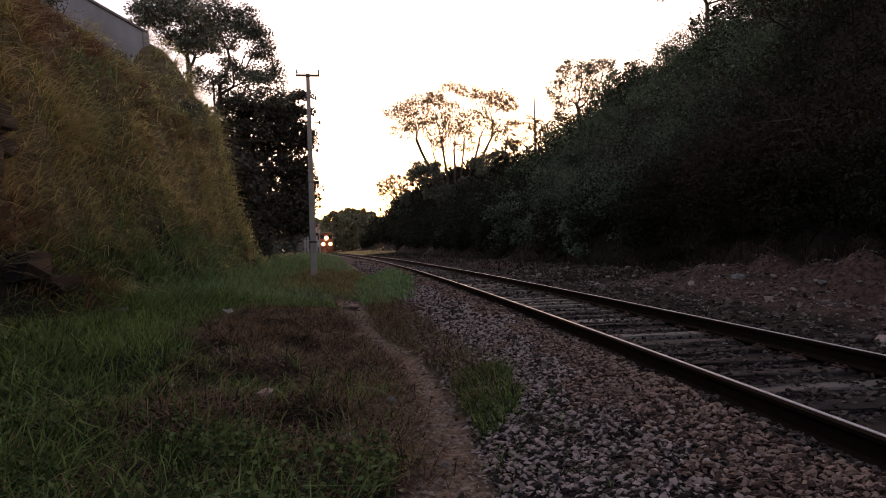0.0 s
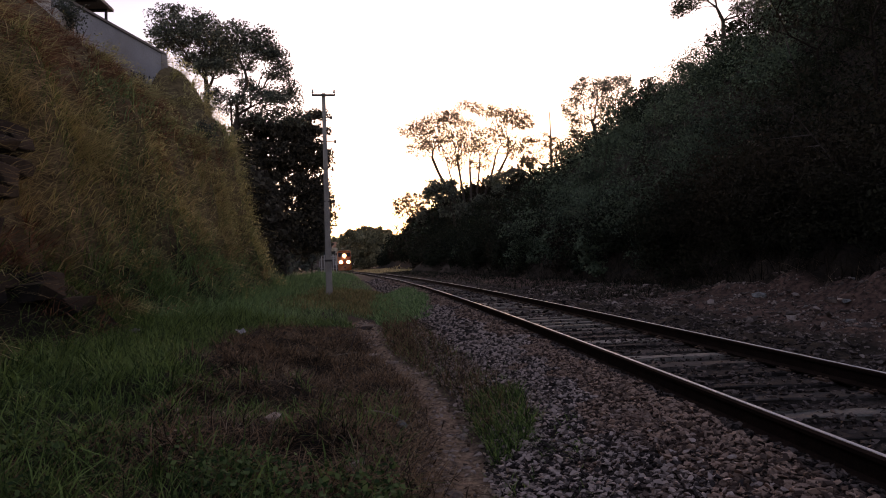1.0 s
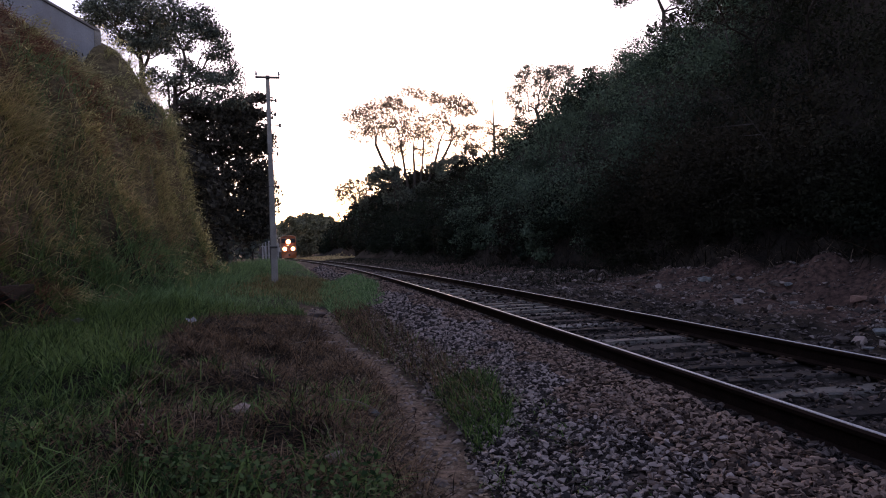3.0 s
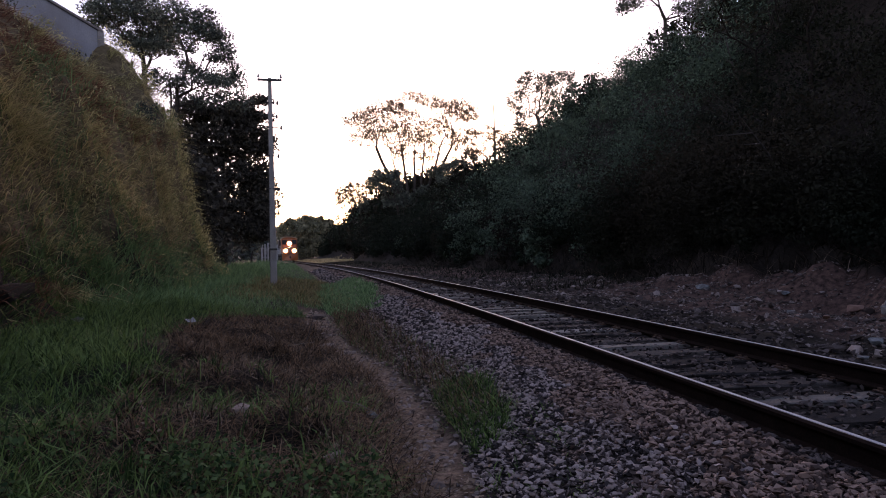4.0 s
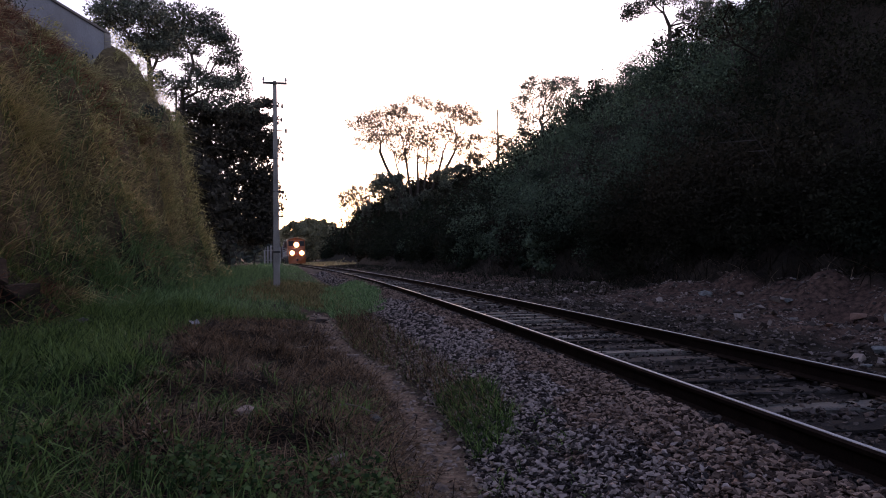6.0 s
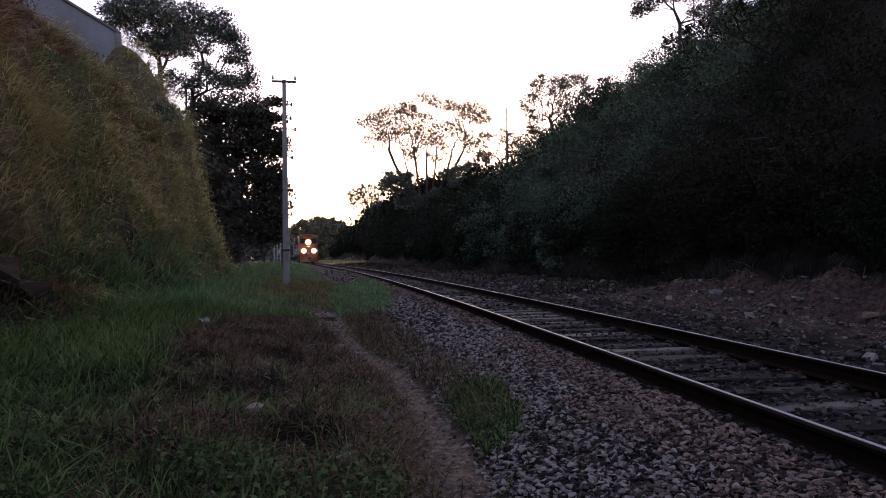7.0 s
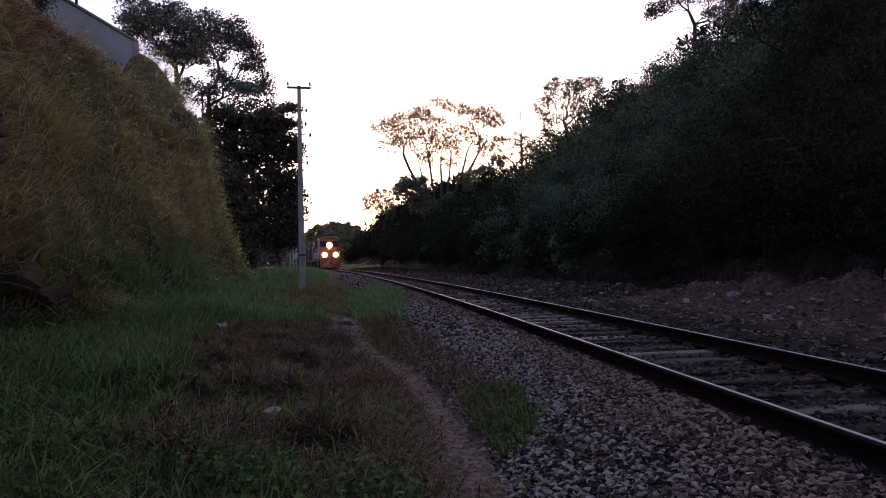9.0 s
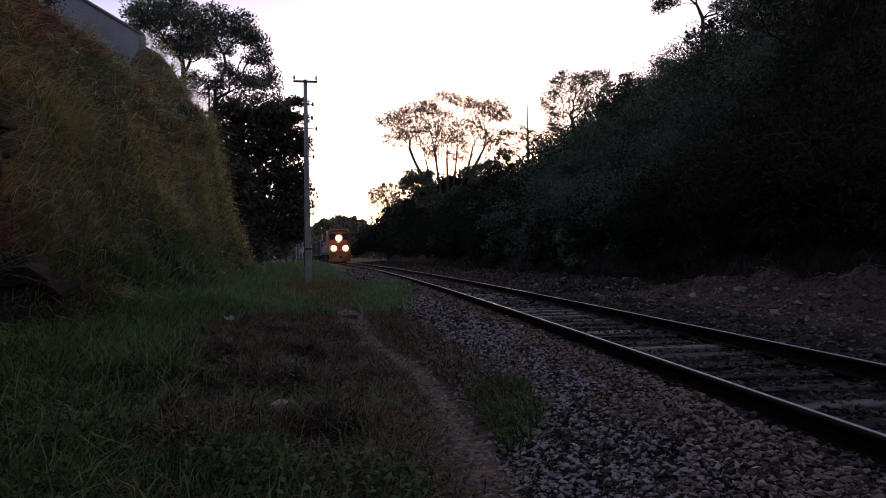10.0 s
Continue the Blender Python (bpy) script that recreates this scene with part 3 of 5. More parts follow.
def build_bank_grass():
    # mounds of grass, each of many tufts that arch outwards from its middle, and loose tufts between
    mx, my, mz = bank_face(500, 5, 34)
    each = rng.integers(4, 11, len(mx))
    big = np.repeat(rng.uniform(0.2, 0.55, len(mx)), each)
    tx, ty = np.repeat(mx, each), np.repeat(my, each)
    n = len(tx)
    away_y, away_x = rng.normal(0, 0.6, n) * big, rng.normal(0, 0.25, n) * big
    aim_tuft = np.arctan2(away_y, 0.22 + 0 * away_y)
    tone = np.repeat(rng.random(len(mx)), each)
    fx, fy, fz = bank_face(1250, 5, 34)
    tx, ty = np.concatenate([tx + away_x, fx]), np.concatenate([ty + away_y, fy])
    aim_tuft = np.concatenate([aim_tuft, rng.normal(0, 0.9, len(fx))])
    tone = np.concatenate([tone, rng.random(len(fx))])
    lift = np.concatenate([0.25 * big * np.exp(-((away_y / big) ** 2)), 0 * fx])
    tz = land(tx, ty)
    ok = ~(bare_rock(ty, tz) & (rng.random(len(tx)) < 0.72)) & (tz < 11.0) & ~((tz < 1.5 + 0.4 * waves(ty, tz, 0.9, 73)) & (ty > 13.5) & (rng.random(len(tx)) < 0.85))
    tx, ty, tz, aim_tuft, tone, lift = keep(ok, tx, ty, tz, aim_tuft, tone, lift)
    many = rng.integers(10, 23, len(tx))
    x, y, z = np.repeat(tx, many), np.repeat(ty, many), np.repeat(tz, many)
    plump = np.repeat(rng.uniform(0.6, 1.3, len(tx)), many)
    heading_of, lot, raised = np.repeat(aim_tuft, many), np.repeat(tone, many), np.repeat(lift, many)
    n = len(x)
    y = y + rng.normal(0, 0.09, n)
    x = x + rng.normal(0, 0.05, n)
    z = np.minimum(land(x, y), z + 0.3)
    field = 1.3 * waves(y, z * 1.4, 0.55, 71)
    low = z < 2.0 + 0.6 * waves(y, z, 1.0, 72)
    rusty = (low & (lot < 0.6)) | ((field < -0.3) & (z > 4.2) & (lot < 0.7)) | ((z > 5.0) & (y < 23 + 1.5 * waves(y, z, 1.2, 74)) & (lot < 0.85))
    dry = ~rusty & (lot < np.where(field > 0.15, 0.35, 0.62))
    olive = ~rusty & ~dry
    for mask, mat, label, tall in ((rusty, M_RUST, "rusty brown dead grass hanging on a steep bank", 0.75), (dry, M_DRY, "long straw-coloured dry grass on a steep bank", 0.95), (olive, M_OLIVE, "feathery olive-green grass on a steep bank", 0.85)):
        px, py, pz = x[mask], y[mask], z[mask] + raised[mask]
        n = len(px)
        near = np.interp(py, (8, 28), (0.9, 1.4))
        ob = blades("bank_grass", px, py, pz - 0.05, rng.uniform(0.18, 0.7, n) * tall * plump[mask], rng.uniform(0.007, 0.020, n) * near, rng.uniform(0.1, 1.1, n), rng.uniform(0.2, 1.4, n), mat, toward=heading_of[mask], joints=2)
        tagged(ob, label, "grass", kind="stuff")
    # feathery seed heads over the olive grass
    pick = olive & (rng.random(len(x)) < 0.16) & (y > 15)
    px, py, pz = x[pick] + rng.uniform(0.05, 0.4, pick.sum()), y[pick] + rng.normal(0, 0.12, pick.sum()), z[pick] + rng.uniform(0.15, 0.55, pick.sum())
    spot = np.repeat(np.stack([px, py, pz], -1), 4, 0) + rng.normal(0, 0.05, (4 * len(px), 3))
    verts, faces = leaves(spot, 0.011 + 0.0006 * spot[:, 1], 0.2, 4.0)
    tagged(new("seed_heads", quads("seed_heads", verts, faces, M_OLIVE)), "feathery pale seed heads of tall grass on a bank", "grass", kind="stuff")
    # pale bent straws standing clear of the mat
    px, py, pz = bank_face(3600, 6.5, 27)
    px, py, pz = keep((pz > 0.8) & (pz < 6.5), px, py, pz)
    n = len(px)
    ob = blades("bank_straws", px, py, pz, rng.uniform(0.4, 1.0, n), rng.uniform(0.006, 0.011, n) * np.interp(py, (8, 26), (1, 1.8)), rng.uniform(0.3, 1.3, n), rng.uniform(0.4, 1.5, n), M_DRY, toward=rng.normal(0, 1.1, n))
    tagged(ob, "pale bent dry straws hanging from a steep bank", "grass", kind="stuff")
    # green shrubs on the bank's face
    for label, spots in (("dark green shrub growing on a grassy bank", ((-8.9, 19.8, 7.4, 0.5), (-6.4, 24.5, 6.2, 0.4), (-8.2, 23.2, 8.8, 0.4))),):
        for sx, sy, sz, r in spots:
            count = int(3200 * r)
            p = rng.normal(0, 0.42, (count, 3)) * r + (sx + 0.2, sy, float(land(sx, sy)) + 0.3)
            verts, faces = leaves(p, 0.05)
            ob = new("shrub", quads("shrub", verts, faces, M_TREE))
            tagged(ob, label, "shrub", group="shrubs on the bank")


def build_rock():
    """Dark layered outcrop in the bank's hollow."""
    rock = thing("rock_outcrop")
    tagged(rock, "dark layered rock outcrop in a grassy bank", "rock")
    dark = surface("dark_layered_rock", (0.008, 0.007, 0.007), (0.034, 0.027, 0.025), 2.0, 0.9, 0, 0.9, 14, spec=0.15)
    g = random.Random(4)
    across = np.linspace(-3.6, -9.5, 240)
    for k in range(24):
        # broken beds that stand out of the bank's face, one above another
        y = g.uniform(7.9, 11.1)
        z = g.uniform(2.0, 4.1) if k % 3 else g.uniform(0.8, 1.9)
        face = float(across[int(np.argmax(land(across, y + 0 * across) > z))])
        sx, sy, sz = g.uniform(0.3, 0.5), g.uniform(0.35, 0.8), g.uniform(0.09, 0.2)
        bm = bmesh.new()
        for cx in (-1, 0.2, 1):
            for cy in (-1, -0.3, 0.4, 1):
                for cz in (-1, 1):
                    bm.verts.new((face - 0.18 + cx * sx * g.uniform(0.75, 1.1), y + cy * sy * g.uniform(0.85, 1.1), z + cz * sz * g.uniform(0.6, 1.1) + 0.06 * cx))
        bmesh.ops.convex_hull(bm, input=bm.verts)
        bmesh.ops.delete(bm, geom=[v for v in bm.verts if not v.link_faces], context="VERTS")
        bmesh.ops.bevel(bm, geom=bm.edges[:], offset=0.015, segments=1, affect="EDGES", clamp_overlap=True)
        part("slab", bm, dark, rock)


# ---- hillside scrub ----
def build_scrub():
    for y0, y1, clumps, per, size, spread in ((8, 30, 140, 400, 0.052, 0.6), (9, 30, 160, 600, 0.057, 1.0), (28, 75, 130, 240, 0.1, 0.79), (18, 52, 240, 540, 0.07, 1.1), (46, 110, 330, 260, 0.13, 1.4), (104, 186, 290, 126, 0.26, 1.9)):
        u = 7.8 + (1.8 if spread < 0.8 else 14.3) * rng.random(clumps) ** 1.05
        y = rng.uniform(y0, y1, clumps)
        x = u + track_x(y)
        r = (0.75 + 1.3 * rng.random(clumps) ** 1.5) * spread * np.interp(u, (7.4, 9, 14, 18, 22), (0.75, 1.0, 1.0, 0.85, 0.55))
        u = np.maximum(u, 7.0 + 0.85 * r + 3.2 * step(100, 120, y))
        x = u + track_x(y)
        z = land(x, y) + r * 0.4
        # overhanging growth along the foot
        over = (u < 9.4) & (rng.random(clumps) < (0.25 if spread < 0.8 else 1.0))
        z[over] += rng.uniform(0.5, 1.5, over.sum())
        # each bush is a dome of eight lobes, and its leaves lie along their skins
        def ways(*shape):
            v = rng.normal(0, 1, (*shape, 3))
            return v / np.linalg.norm(v, axis=-1, keepdims=True)
        lobe = ways(clumps, 8) * (1, 1, 0.75) + (-0.25, 0, 0.2)
        lobe_size = rng.uniform(0.35, 0.68, (clumps, 8))
        each = per // 8 * 8
        way = ways(clumps, 8, per // 8)
        p = np.stack([x, y, z], -1)[:, None, None] + r[:, None, None, None] * (lobe[:, :, None] * 0.72 + way * (lobe_size[..., None, None] * rng.uniform(0.75, 1.08, (clumps, 8, per // 8, 1))) * (1, 1, 0.8))
        out, p = way.reshape(-1, 3), p.reshape(-1, 3)
        # leaf colour by place: darker at the foot and near end, as shade
        chance = waves(x, y, 0.16, 85) + 0.45 * rng.normal(0, 1, clumps)
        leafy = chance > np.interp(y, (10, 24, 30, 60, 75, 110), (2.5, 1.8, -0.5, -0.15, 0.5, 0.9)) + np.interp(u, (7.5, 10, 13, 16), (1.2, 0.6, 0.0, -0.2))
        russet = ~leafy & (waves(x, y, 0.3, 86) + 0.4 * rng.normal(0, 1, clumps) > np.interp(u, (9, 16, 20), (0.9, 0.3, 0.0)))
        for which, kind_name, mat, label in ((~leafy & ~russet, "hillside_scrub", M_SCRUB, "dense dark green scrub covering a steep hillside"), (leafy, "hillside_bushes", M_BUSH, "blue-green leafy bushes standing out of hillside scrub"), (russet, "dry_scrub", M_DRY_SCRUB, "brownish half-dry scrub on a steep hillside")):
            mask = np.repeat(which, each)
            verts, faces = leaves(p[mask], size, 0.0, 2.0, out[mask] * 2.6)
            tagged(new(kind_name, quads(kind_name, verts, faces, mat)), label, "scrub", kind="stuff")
    # grass and herbs in the gaps between the bushes
    u, y = 11 + 12 * rng.random(15000), 12 + 80 * rng.random(15000) ** 1.4
    x = u + track_x(y)
    n = len(x)
    ob = blades("slope_grass", x, y, land(x, y), rng.uniform(0.25, 0.9, n), rng.uniform(0.01, 0.024, n) * np.interp(y, (10, 90), (0.8, 2.6)), rng.uniform(0.1, 0.9, n), rng.uniform(0.2, 1.0, n), M_DRY_SCRUB, joints=2)
    tagged(ob, "dull brown-green grass between bushes on a slope", "grass", kind="stuff")
    # dead brush and brambles along the foot
    x0, y = scatter(13000, 7.0, 9.4, 8, 70, 1.5)
    x = x0 + track_x(y)
    n = len(x)
    ob = blades("dead_brush", x, y, land(x, y), rng.uniform(0.2, 0.95, n), rng.uniform(0.006, 0.02, n), rng.uniform(0.1, 1.2, n), rng.uniform(0.1, 0.8, n), M_DRY_SCRUB, joints=2)
    tagged(ob, "brown dead brush along the foot of a wooded hill", "brush", kind="stuff")
    # a few bleached stalks caught in it
    u, y = scatter(260, 6.9, 8.2, 9, 30)
    x = u + track_x(y)
    n = len(x)
    ob = blades("bleached_stalks", x, y, land(x, y), rng.uniform(0.25, 0.8, n), rng.uniform(0.005, 0.010, n), rng.uniform(0.3, 1.4, n), rng.uniform(0.1, 0.9, n), M_LITTER)
    tagged(ob, "bleached dead stalks among dark brush", "brush", kind="stuff")
    # low dark weeds on the verge beyond the rails
    u, y = scatter(8000, 3.2, 7.8, 20, 108, 1.5)
    x = u + track_x(y)
    n = len(x)
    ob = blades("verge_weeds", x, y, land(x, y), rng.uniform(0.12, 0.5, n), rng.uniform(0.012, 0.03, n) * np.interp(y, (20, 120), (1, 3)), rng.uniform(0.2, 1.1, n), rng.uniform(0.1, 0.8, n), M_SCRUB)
    tagged(ob, "low dark weeds on a railway verge", "weeds", kind="stuff")
    # pale dry verge at the hill's far end
    u, y = rng.uniform(2.6, 10.5, 3600), rng.uniform(110, 172, 3600)
    x = u + track_x(y)
    n = len(x)
    ob = blades("verge_grass", x, y, land(x, y), rng.uniform(0.2, 0.6, n), rng.uniform(0.06, 0.13, n), rng.uniform(0.1, 0.7, n), rng.uniform(0.1, 0.5, n), M_DRY, joints=2)
    tagged(ob, "pale dry grass on a railway verge", "grass", kind="stuff")
    # woods on the far rise
    x, y = rng.uniform(-120, 40, 13000), rng.uniform(275, 430, 13000)
    lift = rng.random(len(x)) * np.clip(3.5 + 2.5 * waves(x, y, 0.25, 81), 0.5, 8)
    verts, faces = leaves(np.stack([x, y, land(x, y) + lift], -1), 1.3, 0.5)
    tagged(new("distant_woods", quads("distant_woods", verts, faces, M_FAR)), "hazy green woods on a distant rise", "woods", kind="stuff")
    # bare stems among the scrub
    bm = bmesh.new()
    g = random.Random(8)
    for k in range(14):
        y = g.uniform(14, 45)
        u = g.uniform(9, 17)
        x = u + float(track_x(y))
        base = Vector((x, y, float(land(x, y))))
        tip = base + Vector((g.uniform(-2.2, 0.6), g.uniform(-1.5, 1.5), g.uniform(1.6, 3.8)))
        rod(bm, base, tip, g.uniform(0.018, 0.035), 0.008, 5)
        for j in range(3):
            s = g.uniform(0.4, 0.9)
            q = base.lerp(tip, s)
            rod(bm, q, q + Vector((g.uniform(-1.2, 0.8), g.uniform(-1.2, 1.2), g.uniform(0.1, 0.9))), 0.02, 0.006, 4)
    tagged(part("bare_stems", bm, M_BARK), "thin bare grey stems among hillside scrub", "brush", kind="stuff")


# ---- trees ----
def limb(store, a, b, r0, r1, sides=6):
    """A tapered tube added to a store of verts and faces."""
    verts, faces = store
    way = (b - a).normalized()
    side = way.orthogonal().normalized()
    other = way.cross(side)
    at = len(verts)
    for p, r in ((a, r0), (b, r1)):
        for k in range(sides):
            t = 2 * math.pi * k / sides
            verts.append(p + (side * math.cos(t) + other * math.sin(t)) * r)
    for k in range(sides):
        faces.append((at + k, at + (k + 1) % sides, at + sides + (k + 1) % sides, at + sides + k))


def crown_tree(place, lobes, seed, label, leaf=M_TREE, trunk=0.2, fork=0.35, per=24, size=0.11, puff=0.4, dense=5.0, swell=1.0, group="", deep=1.0, fan=0.45, stems=1, wood_look=M_BARK):
    """A tree grown twig by twig into the lobes of its crown (x, z, half width, half height), with leaves round the outer twigs."""
    g, spread = random.Random(seed), np.random.default_rng(seed)
    x0, y0, z0 = place
    ground = float(land(x0, y0)) - z0 - 0.3
    top = max(l[1] for l in lobes)
    reach = max(abs(l[0]) + l[2] for l in lobes)
    goals = []
    for lx, lz, rx, rz in lobes:
        rx, rz = rx * swell, rz * swell
        ly = g.uniform(-0.35, 0.35) * reach * (1 - 0.5 * abs(lx) / reach) * deep
        for k in range(max(4, int(dense * (rx * rz + 0.3 * (rx + rz)) * 2))):
            v = Vector((g.gauss(0, 1), g.gauss(0, 1), g.gauss(0, 1))).normalized() * g.random() ** 0.4
            goals.append((lx + v.x * rx, ly + v.y * max(rx, rz) * deep, max(lz + v.z * rz, ground + 0.3)))
    goals = np.array(goals)
    # the trunk, or several stems that lean apart from the foot
    nodes, parent, run = [], [], []
    for k in range(stems):
        lean = (k - (stems - 1) / 2) * 0.16 + g.uniform(-0.04, 0.04)
        tall = max(ground + 0.8, top * fork) - ground
        for j in range(6):
            h = tall * j / 5
            nodes.append(((k - (stems - 1) / 2) * 0.25 + lean * h + g.gauss(0, 0.012) * h, g.gauss(0, 0.02) * h, ground + h))
            parent.append(len(nodes) - 2 if j else -1)
            run.append(h)
    first = len(nodes)
    crotch = np.mean([n for n in nodes[5::6]], 0)
    goals = goals[np.argsort(np.linalg.norm(goals - crotch, axis=1))]
    place_of = np.zeros((first + 2 * len(goals), 3))
    path = np.zeros(len(place_of))
    place_of[:first], path[:first] = nodes, run
    count = first
    for goal in goals:
        low = np.where(goal[2] < place_of[:count, 2] - 0.2, 1.6, 1.0)
        cost = np.linalg.norm(place_of[:count] - goal, axis=1) * low + fan * path[:count]
        at = int(np.argmin(cost))
        far = np.linalg.norm(place_of[at] - goal)
        if far > 0.5:
            place_of[count] = place_of[at] * 0.5 + goal * 0.5 + spread.normal(0, 0.06, 3) * far + (0, 0, 0.05 * far)
            parent.append(at)
            path[count] = path[at] + far / 2
            at = count
            count += 1
        place_of[count] = goal
        parent.append(at)
        path[count] = path[at] + np.linalg.norm(place_of[at] - goal)
        count += 1
    load = np.ones(count)
    for k in range(count - 1, 0, -1):
        if parent[k] >= 0:
            load[parent[k]] += load[k]
    thick = np.maximum(trunk * (load / load[:first].max()) ** 0.6, trunk * 0.03)
    store = ([], [])
    points = [Vector(p) for p in place_of[:count]]
    for k in range(count):
        if per >= 20 and k >= first and load[k] < 2 and k % 3:
            continue
        if parent[k] >= 0 and (points[k] - points[parent[k]]).length > 1e-4:
            limb(store, points[parent[k]], points[k], min(thick[parent[k]], thick[k] * 1.5), thick[k], 7 if k < first else 4 if thick[k] > 0.12 * trunk else 3)
    mine = thing("tree", Matrix.Translation(place))
    wood = new("trunk", quads("trunk", [tuple(v) for v in store[0]], np.array(store[1]), wood_look, True))
    wood.parent = mine
    ends = place_of[first:count][load[first:] <= 4]
    number = spread.integers(max(1, per // 3), per + per // 2, len(ends))
    cloud = np.repeat(ends, number, 0)
    kick = spread.normal(0, 1, cloud.shape)
    kick *= (puff * spread.random((len(cloud), 1)) ** 0.6) / np.linalg.norm(kick, axis=1, keepdims=True)
    kick[:, 2] *= 0.75
    verts, faces = leaves(cloud + kick, size, 0.5)
    crown = new("crown", quads("crown", verts, faces, leaf))
    crown.parent = mine
    return tagged(mine, label, "tree", group=group)


def build_trees():
    # left of the track, beyond the bank
    crown_tree((-7.61, 37, 1.62), [(0.1, 12.4, 1.06, 0.5), (1.2, 12.4, 0.75, 0.5), (1.6, 11.8, 0.5, 0.5), (0.5, 11.8, 0.87, 0.37), (0.3, 11.3, 0.56, 0.37), (1.3, 11.4, 0.56, 0.37), (2.1, 11.1, 0.56, 0.5), (2.4, 10.4, 0.5, 0.47), (1.8, 10.2, 0.41, 0.25), (2.7, 9.5, 0.41, 0.44), (0.7, 10.7, 0.37, 0.28), (0.3, 10.0, 0.44, 0.31), (1.1, 9.5, 0.81, 0.22), (2.0, 9.3, 0.62, 0.22), (-1.0, 9.2, 0.75, 0.25), (-0.5, 8.8, 0.94, 0.28), (0.9, 8.8, 1.06, 0.31), (2.3, 8.8, 1.0, 0.37), (0.4, 8.2, 0.75, 0.22), (1.7, 8.0, 0.87, 0.37), (2.8, 8.0, 0.81, 0.37)], 11, "tall broad dark green tree behind a grassy bank", trunk=0.18, fork=0.72, per=20, size=0.08, puff=0.34, dense=38, swell=1.28, deep=0.8)
    crown_tree((-10.31, 42, 5.41), [(-1.5, 11.1, 1.7, 0.64), (-2.2, 10.4, 1.13, 0.71), (-0.3, 10.6, 0.99, 0.78), (-1.3, 10.0, 1.42, 0.5), (-0.6, 9.4, 1.42, 0.5), (-1.9, 9.6, 0.78, 0.32), (0.4, 8.9, 1.2, 0.64), (1.1, 9.3, 0.99, 0.64), (-0.2, 8.4, 0.92, 0.32), (0.5, 9.9, 1.06, 0.5), (-1.0, 8.9, 1.06, 0.25), (0.6, 8.1, 0.99, 0.43)], 12, "tall dark green tree with an open crown on high ground", trunk=0.18, fork=0.55, per=22, size=0.085, puff=0.36, dense=38, swell=1.25)
    crown_tree((-6.34, 43, 0.90), [(1.5, 9.4, 1.02, 0.4), (2.1, 10.2, 0.58, 0.15), (2.1, 9.2, 0.73, 0.18), (-1.1, 9.3, 1.45, 0.4), (0.4, 8.9, 1.6, 0.58), (-0.3, 7.7, 2.39, 1.31), (-2.1, 7.7, 1.02, 1.09), (1.6, 7.7, 1.16, 0.87), (-0.6, 5.3, 2.39, 1.74), (1.6, 5.6, 1.09, 1.31), (-0.9, 3.1, 2.39, 1.45), (1.3, 3.1, 1.31, 1.52), (2.3, 4.8, 0.51, 1.09), (2.5, 7.1, 0.44, 0.22), (2.3, 2.8, 0.44, 0.94), (-2.3, 5.3, 0.8, 1.45), (-2.1, 2.8, 1.02, 1.23)], 13, "dense dark green tree beside a railway", leaf=M_DARK_TREE, trunk=0.22, fork=0.4, per=38, size=0.135, puff=0.5, dense=19, swell=1.25, deep=0.7)
    crown_tree((-9.6, 40, 1.2), [(0, 6.5, 2.4, 2.0), (-1.6, 4.5, 2.2, 2.0), (1.6, 4.0, 2.2, 2.2), (0.5, 2.0, 2.6, 1.6)], 14, "dense dark tree filling the gap behind a bank", leaf=M_DARK_TREE, trunk=0.2, fork=0.25, per=12, size=0.3, puff=0.65, dense=6)
    crown_tree((-7.2, 35.5, 0.9), [(0.2, 4.8, 1.5, 1.3), (-0.8, 3.0, 1.6, 1.5), (1.0, 2.8, 1.4, 1.6), (0.4, 1.2, 1.8, 1.0)], 15, "low dark shrubby tree at the end of a bank", leaf=M_DARK_TREE, trunk=0.12, fork=0.2, per=18, size=0.2, puff=0.55, dense=8)
    crown_tree((-4.16, 50, 1.2), [(0.4, 3.9, 0.65, 0.95), (0.0, 4.9, 0.69, 0.78), (-0.8, 3.9, 0.6, 0.86), (-0.2, 3.1, 0.4, 0.4)], 17, "thinly leaved small tree beside a railway", leaf=M_THIN, trunk=0.1, fork=0.3, per=18, size=0.15, puff=0.35)
    crown_tree((-11.2, 62, 0.8), [(0, 6, 2.4, 2.2), (1.6, 4, 1.8, 1.8), (-1.8, 4, 2.2, 2.2), (0.6, 2, 2.6, 1.6)], 18, "dense dark green tree in a row beside a railway", trunk=0.2, fork=0.25, per=14, size=0.24, puff=0.6, dense=5)
    for k, (x, y, h) in enumerate(((-10.5, 72, 6), (-9.6, 88, 5), (-14, 98, 7), (-15.5, 115, 6), (-22, 85, 8), (-18, 140, 7), (-24, 160, 8), (-30, 120, 9))):
        crown_tree((x, y, float(land(x, y))), [(0, h - 1.2, h * 0.35, h * 0.22), (-h * 0.3, h * 0.6, h * 0.35, h * 0.25), (h * 0.3, h * 0.55, h * 0.35, h * 0.25), (0, h * 0.25, h * 0.5, h * 0.22)], 60 + k, "dark bushy tree in a belt beside a railway", trunk=0.15, fork=0.25, per=9, size=0.42, puff=0.8, dense=2.2, group="tree belt")
